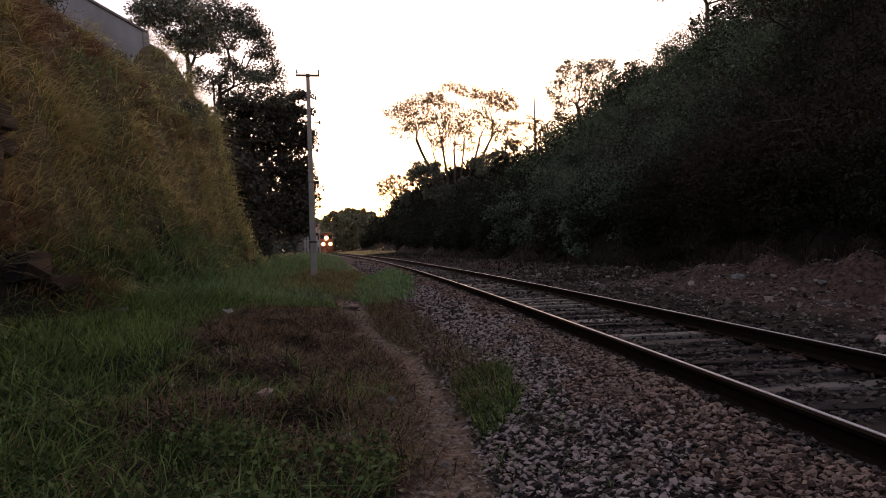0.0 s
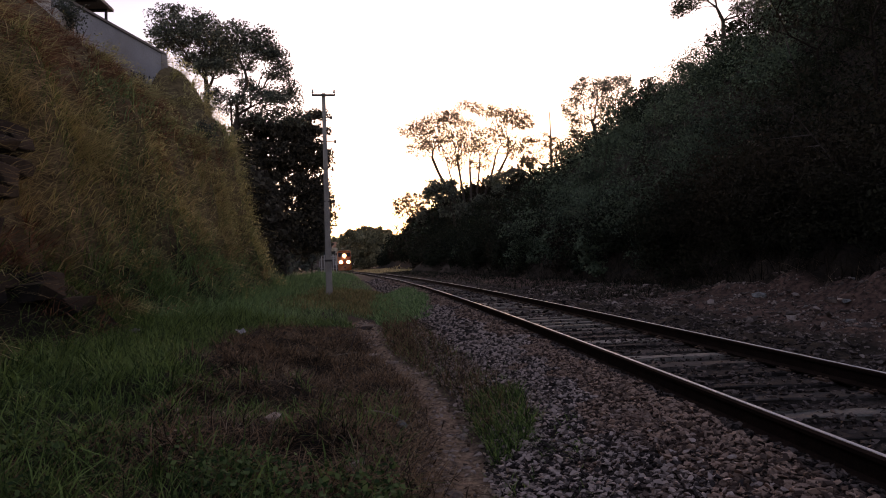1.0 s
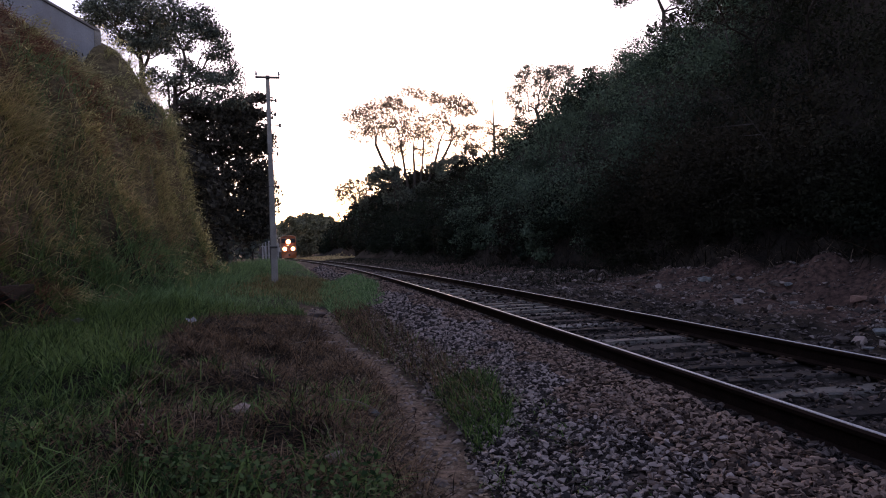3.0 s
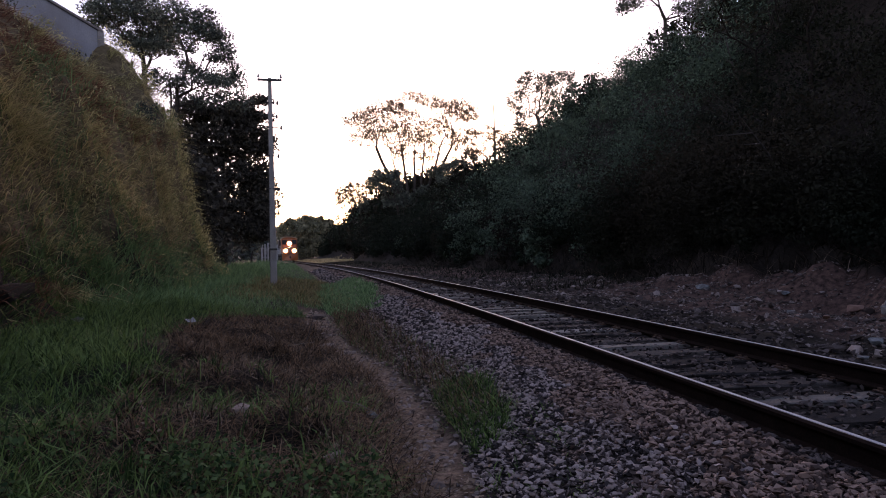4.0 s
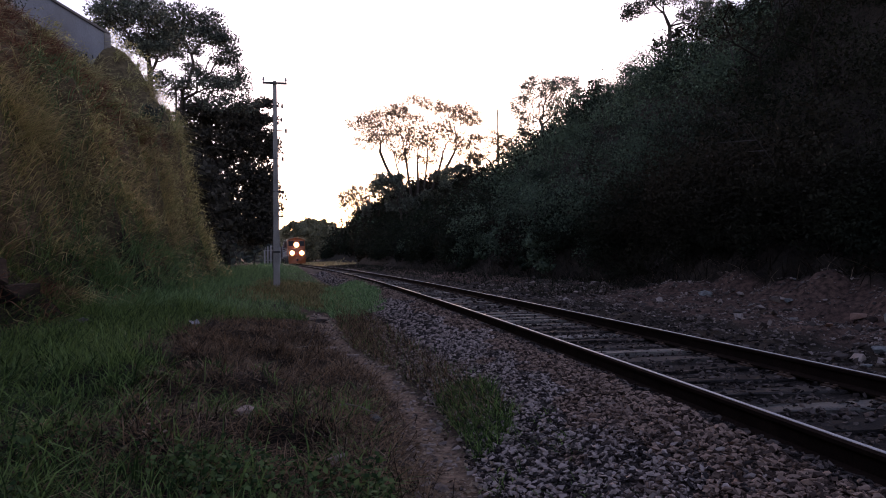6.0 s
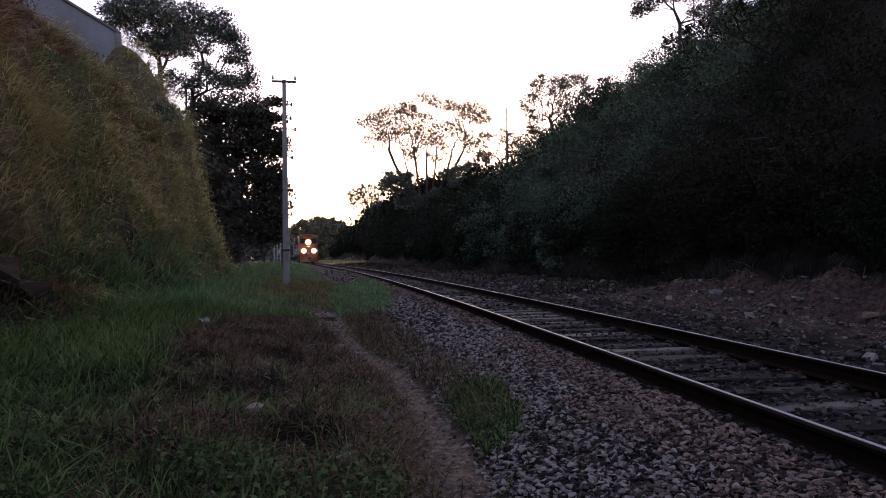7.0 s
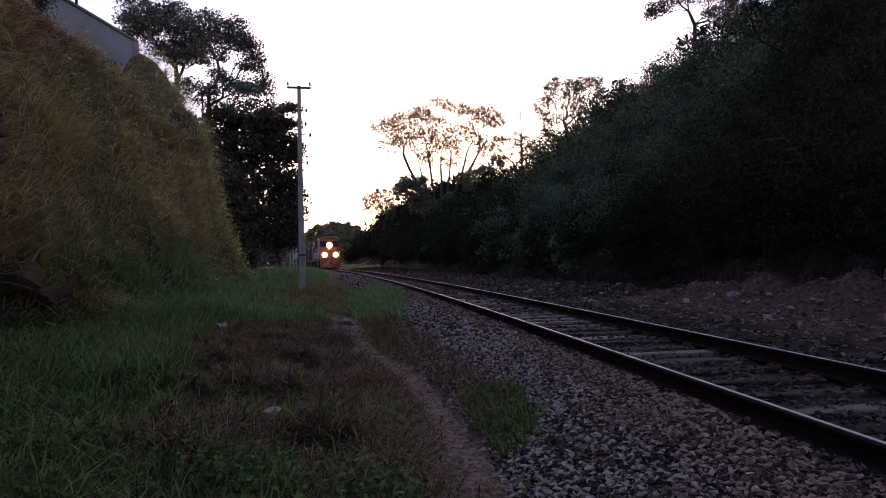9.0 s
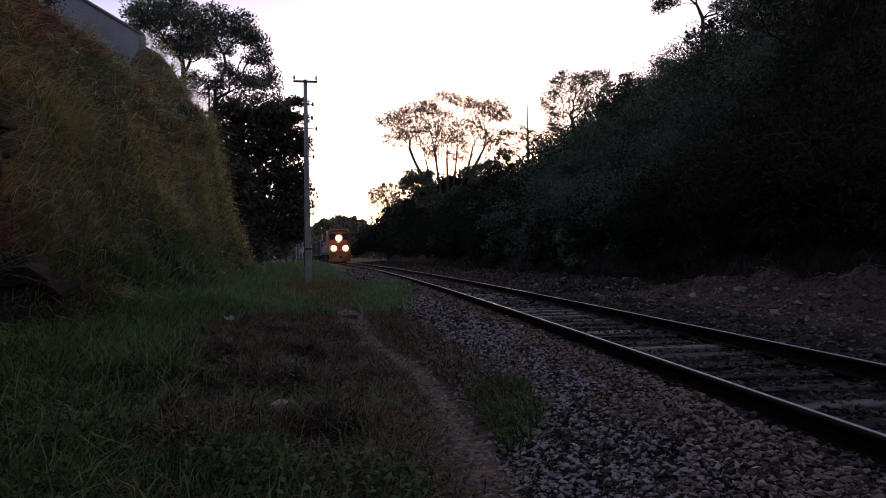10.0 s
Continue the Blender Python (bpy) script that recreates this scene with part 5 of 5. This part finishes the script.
def build_house():
    """A garden wall and the corner of a flat-roofed shed above the bank."""
    wall = thing("garden_wall")
    tagged(wall, "grey rendered garden wall with a dark coping above a bank", "wall")
    bm = bmesh.new()
    wall_run(bm, (-9.9, 21.6), (-8.45, 27.3), 7.6, 7.6, 10.15, 10.02, 0.18)
    part("wall", bm, M_WALL, wall)
    bm = bmesh.new()
    wall_run(bm, (-9.95, 21.4), (-8.42, 27.45), 10.152, 10.022, 10.24, 10.11, 0.3)
    part("coping", bm, M_ROOF, wall)
    bm = bmesh.new()
    wall_run(bm, (-8.52, 27.18), (-8.40, 27.5), 7.6, 7.6, 10.05, 10.05, 0.3)
    part("end_post", bm, M_CONCRETE, wall)
    bm = bmesh.new()
    wall_run(bm, (-8.5, 27.45), (-16, 29.5), 7.6, 7.6, 10.0, 10.0, 0.18)
    part("return_wall", bm, M_WALL, wall)
    shed = thing("shed")
    tagged(shed, "small shed with a thin overhanging flat roof above a bank", "shed")
    bm = bmesh.new()
    box(bm, -13.4, 20.6, 7.8, -10.1, 24.0, 10.6, 0.03)
    part("wall", bm, M_PALE_WALL, shed)
    bm = bmesh.new()
    box(bm, -13.9, 19.6, 10.62, -9.1, 24.4, 10.74, 0.02)
    part("roof", bm, M_ROOF, shed)
    bm = bmesh.new()
    for k in range(6):
        box(bm, -13.8, 19.8 + 0.85 * k, 10.54, -9.2, 19.88 + 0.85 * k, 10.615)
    part("rafters", bm, M_BARK, shed)
    for p in ((-9.25, 19.8), (-9.25, 24.1)):
        bm = bmesh.new()
        rod(bm, (*p, float(land(*p)) - 0.3), (*p, 10.53), 0.05, 0.05, 8)
        part("post", bm, M_IRON, shed)
    steps = thing("parapet")
    tagged(steps, "broken pale concrete parapet stepping down along a bank edge", "parapet")
    for k in range(5):
        y = 16.6 + 1.25 * k
        x = -8.9 + 0.08 * k
        z = float(land(x, y))
        bm = bmesh.new()
        box(bm, x - 0.12, y, z - 0.4, x + 0.12, y + 1.2, z + 0.34 + 0.06 * (k % 2), 0.03)
        part("block", bm, M_PALE_WALL, steps)
    far = thing("house")
    tagged(far, "distant pale house with a clay roof beyond trees", "house")
    bm = bmesh.new()
    box(bm, -21, 238, 2, -12, 246, 8.3)
    part("wall", bm, M_PALE_WALL, far)
    bm = bmesh.new()
    at = [bm.verts.new(p) for p in ((-21.6, 237.4, 8.2), (-11.4, 237.4, 8.2), (-11.4, 246.6, 8.2), (-21.6, 246.6, 8.2), (-20, 242, 10.2), (-13, 242, 10.2))]
    for f in ((0, 1, 5, 4), (2, 3, 4, 5), (1, 2, 5), (3, 0, 4), (0, 3, 2, 1)):
        bm.faces.new([at[k] for k in f])
    part("roof", bm, M_TILE, far)
    for k in range(3):
        bm = bmesh.new()
        box(bm, -19.6 + 2.8 * k, 237.93, 5.4, -18.2 + 2.8 * k, 238.02, 6.9, 0.02)
        part("window", bm, M_PANE, far)


def build_fence():
    fence = thing("fence")
    tagged(fence, "pale upright slat fence standing beside a railway", "fence")
    g = random.Random(5)
    for k in range(6):
        x, y = -7.55 + 0.33 * k, 79.5 + 0.1 * k
        z = float(land(x, y))
        bm = bmesh.new()
        box(bm, x - 0.075, y - 0.04, z - 0.2, x + 0.075, y + 0.04, z + 2.25 + g.gauss(0, 0.06), 0.015)
        part("slat", bm, M_WHITE, fence)
    for h in (0.6, 1.7):
        bm = bmesh.new()
        z = float(land(-7.5, 79.5))
        rod(bm, (-7.7, 79.55, z + h), (-5.8, 80.12, z + h), 0.04, 0.04, 5)
        part("rail", bm, M_WHITE, fence)


def boulder(x, y, size, seed, material, label, flat=0.75, name="boulder", sink=0.15):
    bm = bmesh.new()
    g = random.Random(seed)
    # a broken block: hull of a few corners, split flat above, edges chipped
    for k in range(13):
        v = Vector((g.uniform(-1, 1), g.uniform(-1, 1), g.uniform(-1, 1)))
        v = v / (0.35 * max(abs(v.x), abs(v.y), abs(v.z)) + 0.65 * v.length) * g.uniform(0.36, 0.52)
        bm.verts.new(v)
    bmesh.ops.convex_hull(bm, input=bm.verts)
    bmesh.ops.delete(bm, geom=[v for v in bm.verts if not v.link_faces], context="VERTS")
    bmesh.ops.dissolve_limit(bm, angle_limit=0.25, verts=bm.verts, edges=bm.edges)
    bmesh.ops.bevel(bm, geom=bm.edges[:], offset=0.022, segments=1, affect="EDGES", clamp_overlap=True)
    if size > 0.3:
        bmesh.ops.triangulate(bm, faces=bm.faces)
        bmesh.ops.subdivide_edges(bm, edges=[e for e in bm.edges if e.calc_length() > 0.12], cuts=2)
    for v in bm.verts:
        v.co *= 1 + 0.05 * noise.noise(v.co * 6 + Vector((seed, 0, 0)))
        v.co = Vector((v.co.x * size * 1.2, v.co.y * size, v.co.z * size * flat))
    ob = part(name, bm, material)
    ob.location = (x, y, float(land(x, y)) + size * flat * (0.4 - sink))
    ob.rotation_euler = (0, 0, seed * 1.3)
    return tagged(ob, label, "rock")


def split_boulder(x, y):
    """A block split along its bedding: a jutting base slab, a leaning main block and a cap, edges chipped."""
    bm, g = bmesh.new(), random.Random(41)
    # (middle x, y, z, half sizes, lean of the top)
    for k, (mx, my, mz, hx, hy, hz, lean) in enumerate(((0.04, -0.12, 0.05, 0.50, 0.40, 0.07, 0.0), (0.10, 0.0, 0.27, 0.50, 0.42, 0.21, 0.17), (0.36, 0.06, 0.46, 0.26, 0.28, 0.12, 0.12))):
        made = []
        for sx in (-1, -0.35, 0.4, 1):
            for sy in (-1, 1):
                for sz in (-1, 1):
                    push = lean * (sz > 0)
                    made.append(bm.verts.new((mx + sx * hx * g.uniform(0.86, 1.06) + push * (sx < 0), my + sy * hy * g.uniform(0.62, 1.1), mz + sz * hz * g.uniform(0.6, 1.2))))
        bmesh.ops.convex_hull(bm, input=made)
        bmesh.ops.delete(bm, geom=[v for v in made if v.is_valid and not v.link_faces], context="VERTS")
    bmesh.ops.bevel(bm, geom=bm.edges[:], offset=0.008, segments=1, affect="EDGES", clamp_overlap=True)
    bmesh.ops.triangulate(bm, faces=bm.faces)
    bmesh.ops.subdivide_edges(bm, edges=[e for e in bm.edges if e.calc_length() > 0.08], cuts=2)
    for v in bm.verts:
        v.co += Vector(noise.noise_vector(v.co * 5)) * 0.03 + Vector(noise.noise_vector(v.co * 13)) * 0.014
    ob = part("boulder", bm, M_BOULDER)
    ob.location = (x, y, float(land(x, y)) - 0.06)
    ob.rotation_euler = (0.05, -0.08, -0.35)
    ob.scale = (0.9, 0.9, 0.9)
    tagged(ob, "large pale grey boulder split along its bedding on a spoil heap", "rock")


def build_rocks():
    split_boulder(9.08, 9.5)
    boulder(9.5, 11.2, 0.34, 4, M_RED_ROCK, "reddish rounded rock on a spoil heap", 0.6, "rock")
    boulder(8.9, 15.4, 0.36, 5, M_BOULDER, "pale angular stone on a spoil heap", 0.55, "rock")
    boulder(9.3, 12.9, 0.2, 6, M_BOULDER, "small pale stone on a spoil heap", 0.6, "rock")
    boulder(6.16, 7.66, 0.2, 7, M_RUBBLE, "grey angular stone beside a pit", 0.6, "rock")
    boulder(6.3, 7.5, 0.24, 8, M_RUBBLE, "grey flat stone beside a railway", 0.6, "rock")
    boulder(6.7, 7.6, 0.2, 9, M_BOULDER, "pale upright stone beside a railway", 0.8, "rock")
    boulder(5.62, 6.6, 0.14, 10, M_BOULDER, "white broken stone beside a rail", 0.4, "rock")
    boulder(6.26, 6.9, 0.1, 18, M_BOULDER, "white broken stone beside a rail", 0.5, "rock")
    boulder(0.31, 6.3, 0.13, 11, M_BOULDER, "small pale stone among withered weeds", 0.7, "rock")
    boulder(-0.05, 4.85, 0.15, 12, M_RUBBLE, "small square grey stone among weeds", 0.8, "rock")
    boulder(-0.42, 16.0, 0.6, 13, M_RUBBLE, "flat brown stone at the turn of a footpath", 0.3, "rock", 0.25)
    boulder(0.24, 10.7, 0.3, 14, M_RUBBLE, "flat brown stone lying on a footpath", 0.3, "rock", 0.25)
    boulder(-0.16, 11.5, 0.34, 15, M_RUBBLE, "flat brown stone lying on a footpath", 0.25, "rock", 0.25)
    boulder(-0.82, 5.96, 0.24, 16, M_RUBBLE, "grey stone among withered weeds", 0.5, "rock")
    boulder(0.62, 4.5, 0.11, 17, M_RUBBLE, "small stone at the edge of a footpath", 0.6, "rock")


def build_heap_stones():
    g = random.Random(19)
    for k in range(30):
        y = g.uniform(8.5, 20)
        x = float(track_x(y)) + g.uniform(4.2, 6.9)
        mat, label = ((M_BOULDER, "pale broken stone on a spoil heap"), (M_RUBBLE, "brown broken stone on a spoil heap"), (M_RED_ROCK, "reddish clod on a spoil heap"))[(0, 1, 1, 1, 2)[g.randrange(5)]]
        boulder(x, y, g.uniform(0.06, 0.15), 100 + k, mat, label, g.uniform(0.5, 0.8), "rock")


def build_litter():
    """Crumpled scraps lying in the grass."""
    for seed, (x, y) in enumerate(((-3.66, 10.7), (-2.32, 11.75))):
        bm, g = bmesh.new(), random.Random(60 + seed)
        made = bmesh.ops.create_grid(bm, x_segments=5, y_segments=4, size=0.5)["verts"]
        for v in made:
            v.co = Vector((v.co.x * 0.15, v.co.y * 0.11, 0.03 * noise.noise(v.co * 3.1 + Vector((seed, 2, 5))) + 0.02 + 0.05 * abs(v.co.x))) + Vector((g.gauss(0, 0.006), g.gauss(0, 0.006), g.gauss(0, 0.009)))
        bmesh.ops.solidify(bm, geom=bm.faces[:], thickness=0.002)
        ob = part("litter", bm, M_PAPER)
        ob.location = (x, y, float(land(x, y)) + 0.1)
        ob.rotation_euler = (0.5, g.uniform(-0.3, 0.3), g.uniform(0, 6))
        tagged(ob, "crumpled dirty white scrap lying in long grass", "litter", group="litter in the grass")


def build_twigs():
    g = random.Random(3)
    for label, pts in (("curved dead twig lying in withered weeds", ((-0.04, 6.6, 0.10), (0.06, 6.45, 0.14), (0.18, 6.25, 0.15), (0.33, 6.1, 0.10))), ("thin dead stick lying beside a footpath", ((-1.0, 9.9, 0.18), (-0.75, 10.1, 0.2), (-0.5, 10.3, 0.2), (-0.3, 10.8, 0.16))), ("curled dead stem standing at a footpath", ((-0.55, 10.2, 0.05), (-0.4, 10.6, 0.25), (-0.32, 10.8, 0.5), (-0.3, 11.0, 0.72)))):
        bm = bmesh.new()
        for k in range(len(pts) - 1):
            rod(bm, pts[k], pts[k + 1], 0.009 - 0.002 * k, 0.007 - 0.002 * k, 6)
        tagged(part("twig", bm, M_BARK if "curled" in label else M_WOOD), label, "twig")


# ---- train ----
def wheelset(parent, y):
    bm = bmesh.new()
    rod(bm, (-0.95, 0, 0), (0.95, 0, 0), 0.09, 0.09, 8)
    for s in (-1, 1):
        rod(bm, (s * 0.77, 0, 0), (s * 0.90, 0, 0), 0.50, 0.49, 24)
        rod(bm, (s * 0.755, 0, 0), (s * 0.775, 0, 0), 0.53, 0.53, 24)
    ob = part("wheelset", bm, M_GRIME, parent)
    ob.location = (0, y, 0.5)
    return ob


def build_locomotive():
    loco = thing("locomotive")
    tagged(loco, "orange-red diesel freight locomotive with three lit headlamps", "locomotive")
    bm = bmesh.new()
    box(bm, -1.5, 0.9, 1.05, 1.5, 21.5, 1.45, 0.04)
    box(bm, -1.25, 8.3, 0.35, 1.25, 13.2, 1.06, 0.12)
    part("underframe", bm, M_GRIME, loco, "black underframe and fuel tank")
    bm = bmesh.new()
    at = [bm.verts.new(p) for p in ((-1.45, 0.75, 0.14), (1.45, 0.75, 0.14), (1.5, 0.62, 1.42), (-1.5, 0.62, 1.42), (0, 0.15, 0.14), (0, 0.42, 1.42), (-1.45, 1.0, 0.14), (1.45, 1.0, 0.14), (1.5, 1.0, 1.42), (-1.5, 1.0, 1.42))]
    for f in ((0, 4, 5, 3), (4, 1, 2, 5), (0, 3, 9, 6), (1, 7, 8, 2), (3, 5, 2, 8, 9), (0, 6, 7, 1, 4)):
        bm.faces.new([at[k] for k in f])
    part("pilot", bm, M_LOCO, loco)
    bm = bmesh.new()
    box(bm, -0.16, -0.35, 0.62, 0.16, 0.5, 0.95, 0.05)
    part("coupler", bm, M_GRIME, loco)
    bm = bmesh.new()
    made = box(bm, -1.2, 1.1, 1.452, 1.2, 3.0, 2.75, 0.12)
    for v in made:
        if v.co.y < 2 and v.co.z > 2:
            v.co.y += 0.35
            v.co.x *= 0.92
    part("nose", bm, M_LOCO, loco)
    bm = bmesh.new()
    made = box(bm, -1.55, 2.5, 1.454, 1.55, 5.3, 4.66, 0.36)
    for v in made:
        if v.co.y < 4 and v.co.z > 2.9:
            v.co.y += 0.16 * (v.co.z - 2.9)
        if v.co.z > 4.3:
            v.co.x *= 0.86
    cab = part("cab", bm, M_LOCO, loco)
    for s in (-1, 1):
        bm = bmesh.new()
        box(bm, s * 0.92 - 0.46, 2.44, 3.25, s * 0.92 + 0.46, 2.50, 4.12, 0.03, Matrix.Translation((0, 2.53, 3.4)) @ Matrix.Rotation(radians(-9), 4, "X") @ Matrix.Translation((0, -2.53 + 0.03, -3.4)))
        part("windscreen", bm, M_PANE, cab, "dark windscreen pane")
        bm = bmesh.new()
        box(bm, s * 1.535, 3.2, 2.95, s * 1.565, 4.7, 3.75, 0.01)
        part("side_window", bm, M_PANE, cab, "dark side window")
    bm = bmesh.new()
    # a shallow arched roof with a visor over the windscreen
    rim = [(-1.62, 4.32), (-1.55, 4.5), (-1.2, 4.68), (-0.6, 4.78), (0.6, 4.78), (1.2, 4.68), (1.55, 4.5), (1.62, 4.32), (1.5, 4.32), (1.1, 4.55), (0.5, 4.66), (-0.5, 4.66), (-1.1, 4.55), (-1.5, 4.32)]
    ends = [[bm.verts.new((px, y, pz)) for px, pz in rim] for y in (2.4, 5.45)]
    for k in range(14):
        bm.faces.new((ends[0][k], ends[0][(k + 1) % 14], ends[1][(k + 1) % 14], ends[1][k]))
    for k in range(6):
        for ring in ends:
            bm.faces.new((ring[k], ring[k + 1], ring[12 - k], ring[13 - k]))
    part("cab_roof", bm, M_CREAM, loco, "dusty tan cab roof")
    bm = bmesh.new()
    box(bm, -1.12, 5.3, 1.456, 1.12, 21.0, 4.15, 0.14)
    box(bm, -1.5, 15.2, 3.3, 1.5, 20.2, 4.4, 0.1)
    part("hood", bm, M_LOCO_DARK, loco, "grimy dark red engine hood")
    for k in range(6):
        bm = bmesh.new()
        box(bm, -1.135, 6.0 + 1.5 * k, 1.8, -1.115, 7.2 + 1.5 * k, 3.7, 0.006)
        part("hood_door", bm, M_LOCO_DARK, loco)
    bm = bmesh.new()
    rod(bm, (0, 10.5, 4.1), (0, 10.5, 4.55), 0.35, 0.3, 12)
    part("exhaust_stack", bm, M_GRIME, loco)
    for s in (-1, 1):
        bm = bmesh.new()
        for y in (0.75, 1.7):
            rod(bm, (s * 1.42, y, 1.45), (s * 1.42, y, 2.45), 0.025, 0.025, 6)
        for y in range(6, 21, 2):
            rod(bm, (s * 1.46, y, 1.45), (s * 1.46, y, 2.4), 0.034, 0.034, 6)
        rod(bm, (s * 1.46, 6, 2.4), (s * 1.46, 20, 2.4), 0.022, 0.022, 6)
        rod(bm, (s * 1.42, 0.75, 2.45), (s * 1.42, 1.7, 2.45), 0.025, 0.025, 6)
        part("handrail", bm, M_GALV, loco, "pale steel handrail")
        bm = bmesh.new()
        for z in (0.35, 0.65, 0.95, 1.25):
            box(bm, s * 1.45 - 0.2, 1.05, z, s * 1.45 + 0.12, 1.4, z + 0.04)
        part("steps", bm, M_GRIME, loco)
    for name, x, y, z, r in (("top_headlamp", 0, 2.44, 3.45, 0.40), ("headlamp", -0.82, 1.06, 2.0, 0.36), ("headlamp", 0.82, 1.06, 2.0, 0.36)):
        bm = bmesh.new()
        rod(bm, (x, y, z), (x, y + 0.35, z), r * 1.27, r * 1.3, 20)
        pod = part(name, bm, M_LOCO, loco, "round headlamp housing")
        # added glowing ring in place of the glare halo round the lens
        bm = bmesh.new()
        rod(bm, (x, y - 0.03, z), (x, y - 0.004, z), r * 1.15, r * 1.25, 20)
        part("halo_ring", bm, M_HALO, pod, "orange glowing ring standing in for the headlamp halo")
        bm = bmesh.new()
        rod(bm, (x, y - 0.06, z), (x, y - 0.034, z), r * 0.5, r * 0.6, 20)
        part("lens", bm, M_LAMP, pod, "glowing warm white lens")
    wheels = []
    for c in (4.0, 17.6):
        bm = bmesh.new()
        for s in (-1, 1):
            box(bm, s * 1.05 - 0.08, c - 2.4, 0.42, s * 1.05 + 0.08, c + 2.4, 0.85, 0.06)
        box(bm, -1.0, c - 0.5, 0.5, 1.0, c + 0.5, 0.95, 0.05)
        part("bogie_frame", bm, M_GRIME, loco)
        wheels += [wheelset(loco, c + d) for d in (-1.8, 0, 1.8)]
    return loco, wheels


def build_wagon(first):
    wagon = thing("hopper_wagon")
    tagged(wagon, "dusty brown freight wagon with a pale end ladder", "wagon", group="freight wagons behind the locomotive")
    bm = bmesh.new()
    box(bm, -1.4, 0.5, 0.95, 1.4, 15.0, 1.25, 0.03)
    part("underframe", bm, M_GRIME, wagon)
    bm = bmesh.new()
    box(bm, -1.5, 1.2, 1.252, 1.5, 14.3, 3.6, 0.05)
    part("body", bm, M_WAGON, wagon)
    for k in range(9):
        for s in (-1, 1):
            bm = bmesh.new()
            box(bm, s * 1.5 - 0.005 if s > 0 else -1.58, 1.5 + 1.5 * k, 1.3, 1.58 if s > 0 else -1.495, 1.62 + 1.5 * k, 3.5, 0.01)
            part("rib", bm, M_WAGON, wagon)
    for s in (-1, 1):
        bm = bmesh.new()
        for x in (s * 1.42, s * 0.95):
            rod(bm, (x, 1.1, 1.0), (x, 1.1, 3.7), 0.035, 0.035, 6)
        for k in range(7):
            rod(bm, (s * 1.42, 1.1, 1.2 + 0.38 * k), (s * 0.95, 1.1, 1.2 + 0.38 * k), 0.03, 0.03, 6)
        part("ladder", bm, M_GALV, wagon, "pale steel end ladder")
    for c in (2.6, 12.9):
        bm = bmesh.new()
        for s in (-1, 1):
            box(bm, s * 1.05 - 0.07, c - 1.3, 0.4, s * 1.05 + 0.07, c + 1.3, 0.8, 0.05)
        part("bogie_frame", bm, M_GRIME, wagon)
        wheelset(wagon, c - 0.9)
        wheelset(wagon, c + 0.9)
    return wagon


FRONT, SPEED = 160.0, 6.4


def ride(front, length):
    """The pose of a vehicle whose front stands at that y, with its length behind it on the curve."""
    a = Vector((float(track_x(front + 2)), front + 2, 0))
    b = Vector((float(track_x(front + length - 2)), front + length - 2, 0))
    turn = math.atan2(-(b - a).x, (b - a).y)
    at = a - (b - a).normalized() * 2
    return pose(at.x, at.y, RAIL_TOP, 0, 0, math.degrees(turn))


build_track()
build_rock()
build_pole()
build_mast()
build_house()
build_fence()
build_rocks()
build_heap_stones()
build_litter()
build_twigs()
loco, loco_wheels = build_locomotive()
wagons = [build_wagon(True)]
for k in range(3):
    wagons.append(copy_thing(wagons[0], pose(0, 0, 0)))
build_trees()
build_scrub()
build_grass()
build_tussocks()
build_bank_grass()
build_ballast()


def motions():
    times = [0.5 * k for k in range(21)]
    walk(loco, [(t, ride(FRONT - SPEED * t, 22.0)) for t in times])
    for k, wagon in enumerate(wagons):
        walk(wagon, [(t, ride(FRONT - SPEED * t + 22.3 + 15.6 * k, 15.5)) for t in times])
    turns = [k / 10 for k in range(101)]
    for wheel in loco_wheels:
        y = wheel.location.y
        walk(wheel, [(t, pose(0, y, 0.5, math.degrees(SPEED * t / 0.5), 0, 0)) for t in turns])


motions()
